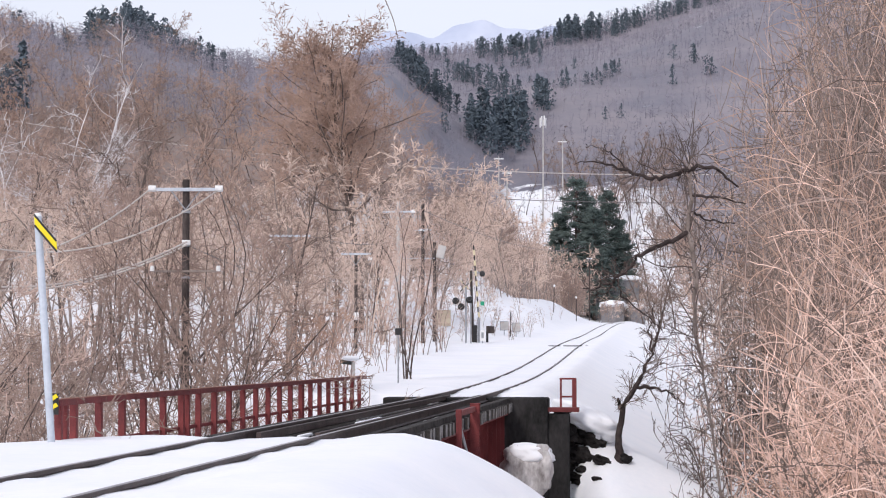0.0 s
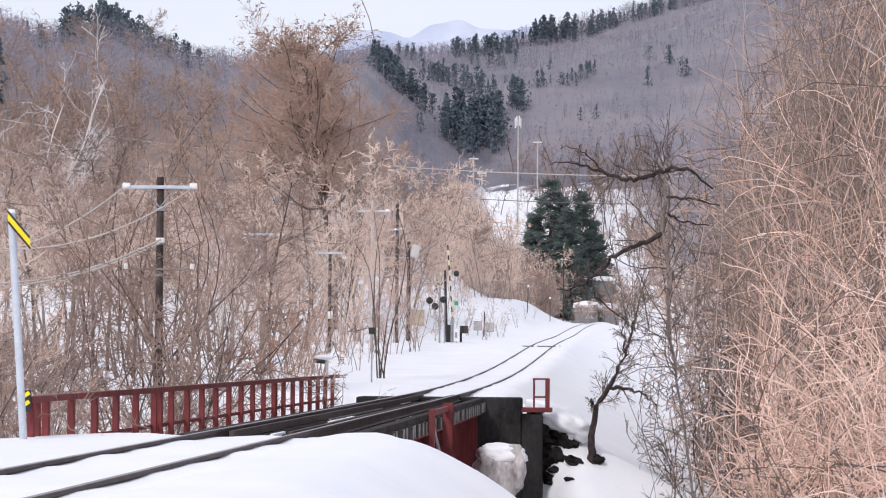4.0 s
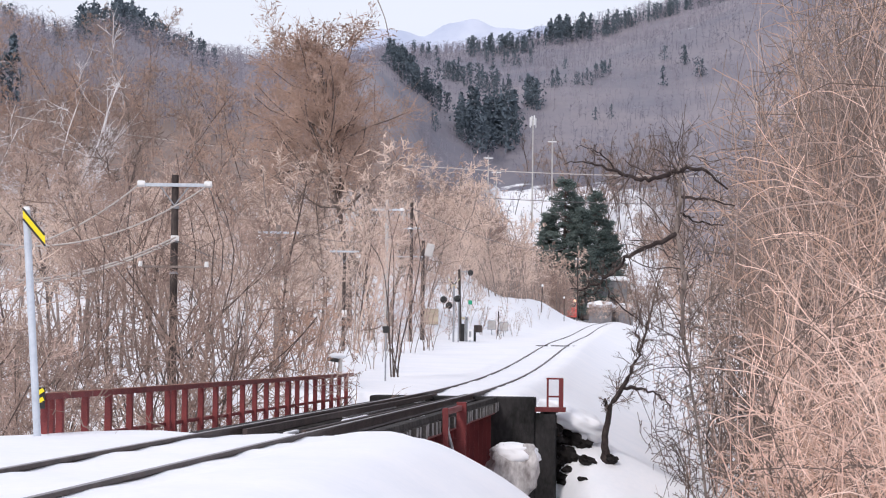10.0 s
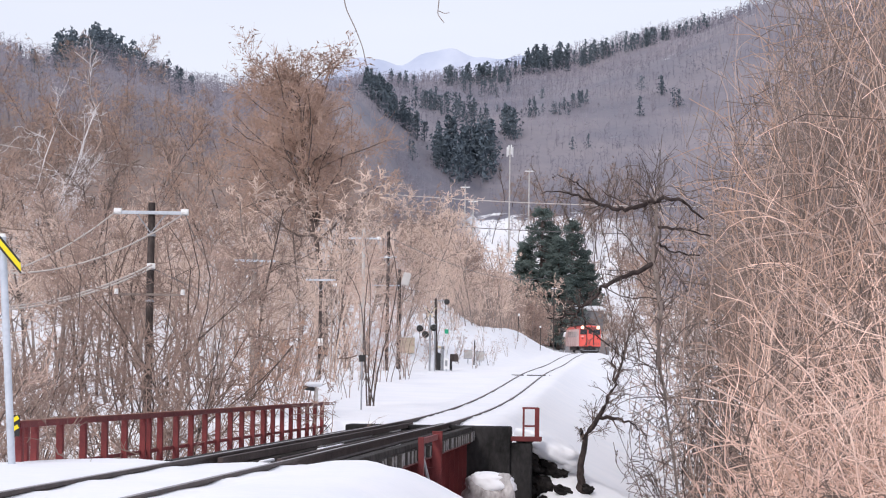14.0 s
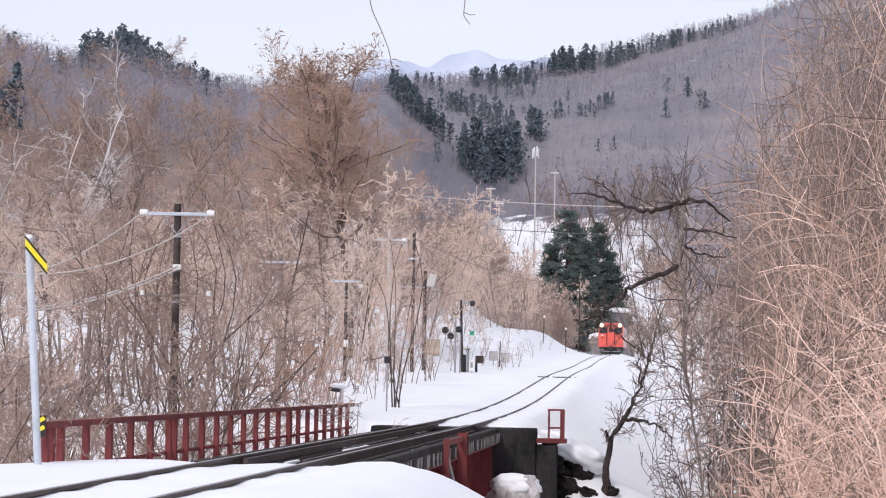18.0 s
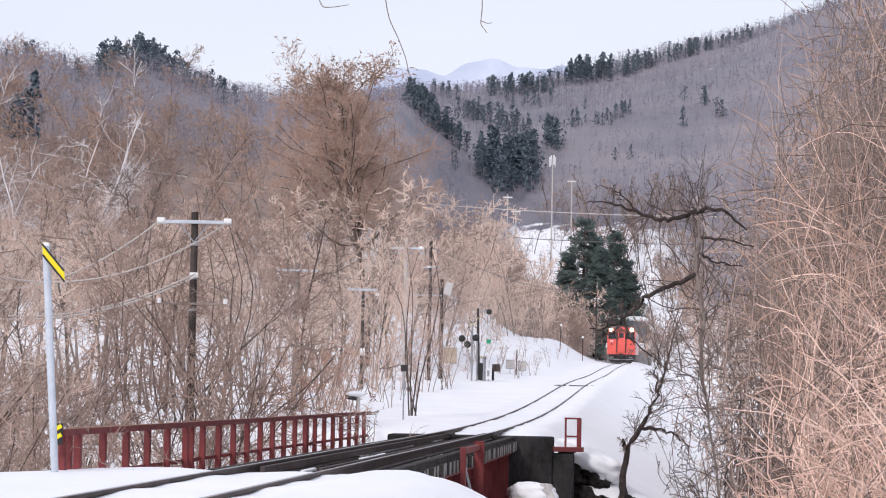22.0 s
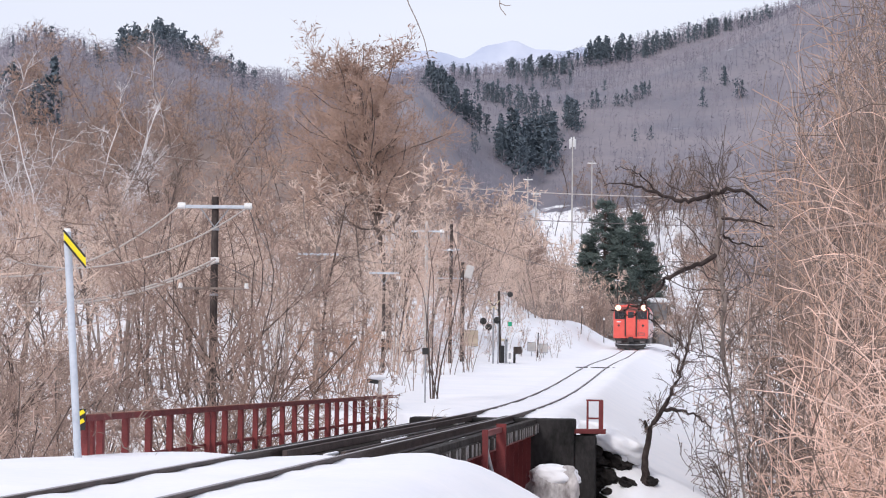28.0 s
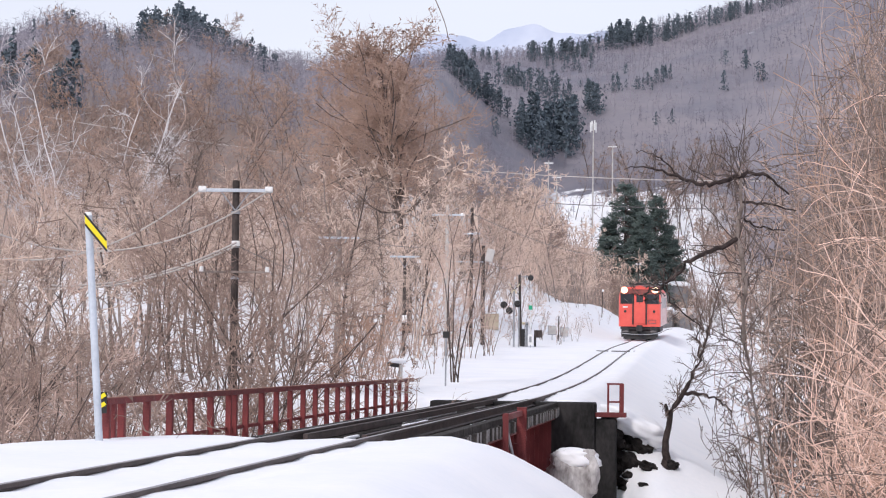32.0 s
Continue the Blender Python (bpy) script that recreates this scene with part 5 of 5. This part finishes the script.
lone_tree("leaning_tree", "small dark leaning tree on the snowy bank", (3.93, 51.0, float(ground(3.93, 51.0))),
          [[(0, 0, -0.2, 0.12), (0.02, 0, 0.3, 0.080), (0.08, 0, 1.0, 0.064), (0.40, 0, 1.65, 0.052), (0.70, 0, 2.2, 0.040), (0.90, 0.1, 2.7, 0.028), (1.02, 0.1, 3.2, 0.016), (1.2, 0.1, 3.7, 0.008)],
           [(0.10, 0, 1.1, 0.05), (0.03, -0.05, 1.28, 0.035), (0.02, -0.05, 1.36, 0.03)],
           [(0.38, 0, 1.6, 0.05), (0.75, -0.1, 1.62, 0.035), (1.15, -0.1, 1.50, 0.02), (1.5, -0.1, 1.2, 0.012)],
           [(0.80, 0, 2.4, 0.026), (0.72, 0, 2.9, 0.018), (0.85, 0.05, 3.5, 0.008)]],
          BLACK_BARK, DUSK_TWIG, 90, (6, 6, 4), 0.0036, 0.50, 1.0, 0.025)
zg = float(ground(3.95, 36.0))
lone_tree("overhanging_tree", "dark twisted bare tree reaching over the line", (3.95, 36.0, zg),
          [[(0.95, 1.9, -0.3, 0.040), (0.85, 1.8, 2.2, 0.030), (0.62, 1.6, -zg - 1.1, 0.022), (0.30, 0.9, -zg + 0.5, 0.020), (0.06, 0.1, -zg + 1.6, 0.026), (0.10, 0, -zg + 2.1, 0.036), (-0.04, 0, -zg + 2.9, 0.036), (0.02, 0, -zg + 3.6, 0.030), (-0.02, 0, -zg + 3.95, 0.018), (0.05, 0, -zg + 4.15, 0.008)],
           [(0.80, 0.2, -zg + 3.60, 0.014), (0.40, 0.1, -zg + 3.92, 0.026), (-0.02, 0, -zg + 3.90, 0.036), (-0.25, 0, -zg + 3.78, 0.036), (-0.52, 0, -zg + 3.72, 0.034), (-0.80, 0, -zg + 3.76, 0.028), (-1.10, 0, -zg + 3.86, 0.022), (-1.45, 0, -zg + 4.02, 0.013), (-1.85, 0, -zg + 3.95, 0.006)],
           [(-0.95, 0, -zg + 3.80, 0.016), (-1.15, 0.1, -zg + 4.05, 0.012), (-1.35, 0.1, -zg + 4.20, 0.008), (-1.66, 0.1, -zg + 4.29, 0.004)],
           [(-0.05, 0, -zg + 2.86, 0.040), (-0.32, 0, -zg + 2.70, 0.038), (-0.56, 0, -zg + 2.61, 0.034), (-0.85, 0, -zg + 2.50, 0.030), (-0.92, 0, -zg + 2.34, 0.026), (-1.15, 0, -zg + 2.14, 0.024), (-1.26, 0, -zg + 2.04, 0.021), (-1.42, 0, -zg + 2.03, 0.017), (-1.55, 0, -zg + 1.95, 0.012), (-1.72, 0, -zg + 1.97, 0.007)],
           [(-1.24, 0, -zg + 2.06, 0.015), (-1.30, 0, -zg + 1.92, 0.013), (-1.42, 0, -zg + 1.86, 0.010), (-1.52, 0, -zg + 1.93, 0.006)],
           [(-1.16, 0, -zg + 2.14, 0.014), (-1.13, 0, -zg + 2.30, 0.010), (-1.28, 0, -zg + 2.48, 0.005)],
           [(-1.18, 0, -zg + 2.12, 0.015), (-1.08, 0, -zg + 1.86, 0.013), (-0.80, 0, -zg + 1.60, 0.011), (-0.45, 0, -zg + 1.30, 0.008)],
           [(0.02, 0, -zg + 3.45, 0.024), (0.40, -0.2, -zg + 3.42, 0.018), (0.85, -0.3, -zg + 3.30, 0.010)],
           [(0.05, 0, -zg + 3.2, 0.020), (0.35, 0.2, -zg + 3.05, 0.014), (0.75, 0.3, -zg + 3.02, 0.008)]],
          BLACK_BARK, DARK_BARK, 91, (4, 4, 3), 0.0038, 0.30, 0.9, 0.016, BARK)


def pine(X, Y, h, seed, spread=0.31):
    rng = np.random.default_rng(seed)
    z = float(ground(X, Y))
    ob = thing("pine_tree", pose(X, Y, z), "tall dark green pine by the bend with snow between", "tree", "pines by the bend")
    part("trunk", rod((0, 0, -0.5), (0, 0, h * 0.97), h * 0.018, h * 0.004, sides=9), DARK_BARK, ob)
    # whorls of level boughs with drooping shoulders and lifted tips, open between
    tiers = 14
    n = tiers * 10
    t = np.repeat(np.linspace(0.14, 0.985, tiers), 10) + rng.normal(0, 0.022, n)
    a = rng.uniform(0, 6.28, n)
    L = h * spread * np.clip(1.06 - t, 0.03, 1) ** 0.8 * rng.uniform(0.55, 1.2, n) + 0.35
    out = np.column_stack([np.cos(a), np.sin(a), np.zeros(n)])
    A = np.column_stack([np.zeros(n), np.zeros(n), t * h])
    P = np.stack([A + out * (L * f)[:, None] + np.array([0, 0, 1.0]) * (L * (-0.34 * f + 0.24 * f * f))[:, None] for f in (0, 0.35, 0.7, 1.0)], 1)
    part("inner_crown", mesh_of("inner_crown", *tubes(P, np.array([[0.075, 0.055, 0.04, 0.02]]) * np.ones((n, 1)), 3), DARK_BARK), None, ob)
    k = 52
    u = rng.uniform(0.22, 1.02, (n, k)) ** 0.8
    C = A[:, None] + out[:, None] * (L[:, None] * u)[..., None] + np.array([0, 0, 1.0]) * (L[:, None] * (-0.34 * u + 0.24 * u * u))[..., None]
    across = np.column_stack([-np.sin(a), np.cos(a), np.zeros(n)])
    C = C + across[:, None] * rng.normal(0, 0.20, (n, k, 1)) * L[:, None, None] * (1.1 - u[..., None]) + rng.normal(0, 0.20, (n, k, 3))
    w = out[:, None] * 0.7 + rng.normal(0, 0.75, (n, k, 3)) * np.array([1, 1, 0.45]) + np.array([0, 0, 0.22])
    w /= np.linalg.norm(w, axis=2, keepdims=True)
    part("crown", mesh_of("crown", *gather([spikes(C.reshape(-1, 3), (C + w * rng.uniform(0.35, 0.85, (n, k, 1))).reshape(-1, 3), 0.085)]), HAZED_NEEDLES), None, ob)


for X, Y, h, s, wide in ((21.4, 362, 22.0, 1, 0.31), (26.6, 367, 19.6, 2, 0.28), (18.9, 364, 15.4, 3, 0.30), (24.0, 359, 17.4, 4, 0.32), (29.0, 371, 14.5, 5, 0.30), (23.4, 365, 18.8, 6, 0.30)):
    pine(X, Y, h, s, wide)


def build_mast(X, Y, h, arms):
    z = float(ground(X, Y))
    ob = thing("radio_mast" if arms else "far_pole", pose(X, Y, z), "slim white mast with aerials on the far slope" if arms else "slim pale pole on the far slope", "mast" if arms else "pole", "masts on the far slope")
    part("shaft", rod((0, 0, -0.5), (0, 0, h), 0.20, 0.12, sides=10), PALE_CONCRETE, ob)
    for i in range(4 if arms else 1):
        a = i * 1.57 + 0.4
        part("aerial" if arms else "crossarm", box((0.28, 0.28, 2.0), (0.6 * math.cos(a), 0.6 * math.sin(a), h - 0.6 + 0.4 * (i % 2)), 0.05) if arms else box((1.8, 0.2, 0.2), (0, 0, h - 0.5)), WHITE, ob)


for X, Y, top, arms in ((20.0, 450, 47.4, True), (23.9, 450, 43.5, False), (10.4, 420, 37.5, False), (12.0, 422, 35.0, False)):
    build_mast(X, Y, top - float(ground(X, Y)), arms)


def build_house():
    grey = material("grey_boards", (0.17, 0.168, 0.178), (0.28, 0.276, 0.288), 2, 0.85, bump_scale=20)
    for X, Y, w, deep, top, turn, label in ((27.6, 364, 7.0, 6.0, 13.1, 6, "grey house with a thick layer of snow on its roof"), (26.2, 348, 3.4, 3.0, 8.7, -8, "low grey shed half buried in snow"),
                                            (29.6, 349, 2.4, 2.6, 8.4, 22, "low grey shed half buried in snow")):
        z = float(ground(X, Y))
        up = max(top - 0.6 - z, 0.8)
        ob = thing("house" if w > 5 else "shed", pose(X, Y, z, 0, 0, turn), label, "house" if w > 5 else "shed")
        part("wall", box((w, deep, up + 1.2), (0, 0, (up + 1.2) / 2 - 1.0), 0.03), grey, ob)
        if w < 5:
            bm = lump(int(Y), (w * 0.62, deep * 0.62, 0.75), 0.25, 4)
            bm.transform(Matrix.Translation((0, 0, up + 0.1)))
            part("roof_snow", bm, SNOW_CLEAN, ob, "rounded heap of snow on the roof")
            continue
        for s in (-1, 1):
            part("roof_slope", box((w + 0.6, deep * 0.58, 0.42), (0, s * deep * 0.27, up + 0.40), 0.15, pose(0, 0, 0, -s * 9)), SNOW_CLEAN, ob, "snow-covered roof slope")
        for x in (-2.0, 1.4):
            f = part("window_frame", box((1.2, 0.06, 1.0), (x, -deep / 2 - 0.02, up * 0.55)), CREOSOTE, ob)
            part("window_pane", box((1.0, 0.05, 0.8), (x, -deep / 2 - 0.05, up * 0.55), 0.01), CAR_GLASS, f)


build_house()


def build_hanging_branch():
    """A bough above the view whose thin tips hang into it."""
    X, Y = 3.7, 13.0
    z = float(ground(X, Y))
    ob = thing("hanging_branch", pose(X, Y, z), "thin bare vine tips hanging against the sky", "branch")
    base = np.array([X, Y, z])
    lines = [([(3.7, 13, z - 0.2), (3.8, 13, 1.5), (3.5, 13, 3.6), (2.2, 13, 4.3), (0.8, 13, 4.2), (-0.6, 13, 3.9), (-1.0, 13, 3.7)], 0.03, 0.008),
             ([(-0.50, 13, 3.92), (-0.44, 13, 3.4), (-0.39, 13, 3.10), (-0.33, 13, 2.98), (-0.285, 13, 2.87), (-0.26, 13, 2.76)], 0.004, 0.0025),
             ([(0.20, 13, 4.1), (0.15, 13, 3.5), (0.155, 13, 3.16), (0.145, 13, 3.07), (0.185, 13, 3.02)], 0.004, 0.0025),
             ([(0.15, 13, 3.09), (0.185, 13, 3.075), (0.215, 13, 3.08)], 0.003, 0.002),
             ([(-0.9, 13, 3.75), (-0.84, 13, 3.36), (-0.78, 13, 3.15), (-0.70, 13, 3.155), (-0.62, 13, 3.17)], 0.004, 0.002)]
    for k, (L, r0, r1) in enumerate(lines):
        L = np.array(L) - base
        t = np.linspace(0, len(L) - 1, 6 * len(L))
        S = np.stack([np.interp(t, np.arange(len(L)), L[:, c]) for c in range(3)], 1)
        for n in range(3):
            S[1:-1] = (S[:-2] + 2 * S[1:-1] + S[2:]) / 4
        part("bough" if k == 0 else "tip", mesh_of("bough", *tubes(S[None], np.linspace(r0, r1, len(S))[None], 5), BARK, True), None, ob)


build_hanging_branch()

# ---- the railcar ----
def build_railcar():
    car = thing("railcar", Matrix(), "vermilion red diesel railcar with lit headlamps coming along the line", "train")
    half = 1.43
    outline = [(-half, 0.95), (-half, 2.95), (-half + 0.07, 3.25), (-half + 0.28, 3.52), (-half + 0.62, 3.68), (0, 3.76), (half - 0.62, 3.68), (half - 0.28, 3.52), (half - 0.07, 3.25), (half, 2.95), (half, 0.95)]
    V, F, k = [], [], len(outline)
    stations = [(-10.4, 1.0), (10.15, 1.0), (10.35, 0.985), (10.48, 0.95)]
    for y, f in stations:
        V += [(x * f, y, 0.95 + (z - 0.95) * (1 - (1 - f) * 0.4)) for x, z in outline]
    for i in range(len(stations) - 1):
        for c in range(k):
            F.append((i * k + c, i * k + (c + 1) % k, (i + 1) * k + (c + 1) % k, (i + 1) * k + c))
    F += [tuple(range(k)), tuple((len(stations) - 1) * k + c for c in range(k))[::-1]]
    shell = mesh_of("body", V, F, CAR_RED)
    shell.materials.append(CAR_DUSTED)
    for face in shell.polygons:
        if abs(face.normal.x) > 0.9 and abs(face.center.y) < 9:
            face.material_index = 1
    body = part("body", shell, None, car)
    bm = bmesh.new()
    for i in range(12):
        box((2.2, 1.55, 0.05), (0, -9.3 + 1.7 * i, 3.745), 0.02, bm=bm)
    part("roof_panel", bm, CAR_ROOF, car)
    part("front_roof_vent", box((1.3, 0.5, 0.14), (0, 9.6, 3.80), 0.05), CAR_DARK, car, "dark housing on the roof")
    for x in (-0.98, 0.98):
        part("windscreen", box((0.72, 0.05, 0.60), (x * 0.92, 10.485, 2.86), 0.02), CAR_GLASS, body)
        part("wiper", rod((x * 0.92 - 0.2, 10.51, 2.58), (x * 0.92 + 0.12, 10.51, 2.84), 0.012, sides=5), CAR_ROOF, body)
        part("handrail", rod((x * 1.36, 10.46, 1.25), (x * 1.36, 10.46, 2.35), 0.02, sides=6), CAR_ROOF, body)
        # lamp and lens enlarged past true size to imitate the headlamp's bloom
        h = part("headlamp", rod((x * 1.06, 10.30, 3.42), (x * 1.06, 10.56, 3.42), 0.21, 0.26, sides=24), CAR_RED, body)
        part("lens", rod((x * 1.06, 10.54, 3.42), (x * 1.06, 10.60, 3.42), 0.245, 0.19, sides=24), LAMP_GLOW, h, "glowing warm white lens, oversized to stand in for bloom")
        part("marker_lamp", rod((x, 10.46, 1.98), (x, 10.53, 1.98), 0.09, sides=12), CAR_DARK, body)
        part("step", box((0.5, 0.2, 0.28), (x, 10.35, 0.78), 0.02), CAR_DARK, body)
        part("gangway_edge", box((0.09, 0.16, 2.05), (x * 0.46, 10.52, 2.12), 0.02), CAR_DARK, body)
    part("upper_front", box((2.50, 0.03, 0.36), (0, 10.485, 3.30), 0.05), CAR_GRIME, body, "sooty red band above the windscreens")
    part("window_band", box((2.62, 0.02, 0.74), (0, 10.487, 2.86), 0.008), CAR_DARK, body, "dark surround of the windscreens")
    part("front_plate", box((0.34, 0.02, 0.10), (0.98, 10.50, 2.28), 0.005), WHITE, body, "small white plate on the red front")
    bm = bmesh.new()
    for w, h, x, z in ((0.50, 0.03, -0.86, 1.40), (0.50, 0.03, -0.86, 1.18), (0.03, 0.22, -0.62, 1.29), (0.03, 0.22, -1.10, 1.29)):
        box((w, 0.03, h), (x, 10.50, z), bm=bm)
    part("socket_frame", bm, CAR_ROOF, body, "dark frame of a socket box")
    part("front_roof_edge", box((2.1, 0.25, 0.12), (0, 10.33, 3.66), 0.04), CAR_ROOF, car, "grimy edge of the roof")
    bm = bmesh.new()
    for x, w in ((-0.55, 0.35), (0.0, 0.55), (0.6, 0.3)):
        box((w, 0.5, 0.16), (x, 9.9, 3.86), 0.03, bm=bm)
    part("roof_gear", bm, CAR_DARK, car, "dark gear on the roof above the door")
    for x in (-0.95, 0.95):
        part("skirt_lamp", box((0.42, 0.10, 0.20), (x, 10.40, 0.66), 0.04), CAR_ROOF, car, "grey lamp box in the dark skirt")
    door = part("gangway_door", box((0.76, 0.06, 2.0), (0, 10.50, 2.15), 0.02), CAR_RED, body)
    part("door_window", box((0.46, 0.03, 0.5), (0, 10.535, 2.86), 0.02), CAR_GLASS, door)
    part("coupler", box((0.42, 0.9, 0.40), (0, 10.5, 0.84), 0.05), CAR_DARK, car)
    bm = box((2.5, 0.12, 0.42), (0, 10.25, 0.45), 0.04)
    box((2.2, 0.12, 0.25), (0, 10.3, 0.22), 0.04, bm=bm)
    part("snow_plough", bm, CAR_DARK, car)
    part("buffer_beam", box((2.6, 0.16, 0.22), (0, 10.3, 0.86), 0.03), CAR_DARK, car)
    bar = bmesh.new()
    for x0, x1 in ((-1.3, -0.6), (-0.6, 0.6), (0.6, 1.3)):
        rod((x0, 10.5 if abs(x0) < 1 else 10.3, 0.5 if abs(x0) > 1 else 0.42), (x1, 10.5 if abs(x1) < 1 else 10.3, 0.5 if abs(x1) > 1 else 0.42), 0.035, sides=8, bm=bar)
    part("guard_bar", bar, STEEL_GREY, car, "grey steel bar under the nose")
    for side in (-1, 1):
        for i in range(9):
            w = part("window", box((0.04, 1.1, 0.75), (side * half, -6.6 + 1.55 * i, 2.55), 0.03), CAR_FROST, body)
        for y in (-8.6, 8.1):
            d = part("passenger_door", box((0.05, 0.95, 1.9), (side * half, y, 2.0), 0.02), CAR_DUSTED, body)
            part("door_pane", box((0.03, 0.55, 0.6), (side * (half + 0.02), y, 2.55), 0.02), CAR_FROST, d)
    for y in (-7.0, 7.0):
        bogie = part("bogie", box((2.0, 2.9, 0.45), (0, y, 0.62), 0.06), CAR_DARK, car)
        for dy in (-1.0, 1.0):
            for x in (-0.56, 0.56):
                part("wheel", rod((x - 0.06, y + dy, 0.43), (x + 0.06, y + dy, 0.43), 0.43, sides=20), CAR_DARK, bogie)
    part("underframe", box((2.5, 9.5, 0.5), (0, 0, 0.72), 0.05), CAR_DARK, car)
    return car


railcar = build_railcar()


def motions():
    """The railcar comes round the bend and slowly down the straight."""
    times = (0, 5, 9.9, 10.2, 11, 12, 14.5, 17, 19, 23, 25, 28, 30, 32)
    fronts = (445, 392, 341, 334, 325, 315, 290.5, 268, 250, 221, 206, 184, 169, 154)
    rows = []
    for t in [0.5 * i for i in range(65)]:
        y = float(np.interp(t, times, fronts))
        a = Vector(along(y, 0, 0.003))
        b = Vector(along(y + 20.9, 0, 0.003))
        way = (a - b).normalized()
        turn = way.to_track_quat("Y", "Z").to_matrix().to_4x4()
        rows.append((t, Matrix.Translation(a - way * 10.45) @ turn))
    walk(railcar, rows)
    # the barrier's arm comes down along the road before the railcar is seen
    swing = ((0, 0), (5.9, 0), (6.4, 20), (6.8, 34), (7.2, 50), (7.7, 68), (8.4, 86), (8.8, 88), (32, 88))
    walk(barrier_arm, [(t, pose(0, 0, 1.2, -a)) for t, a in swing])


motions()
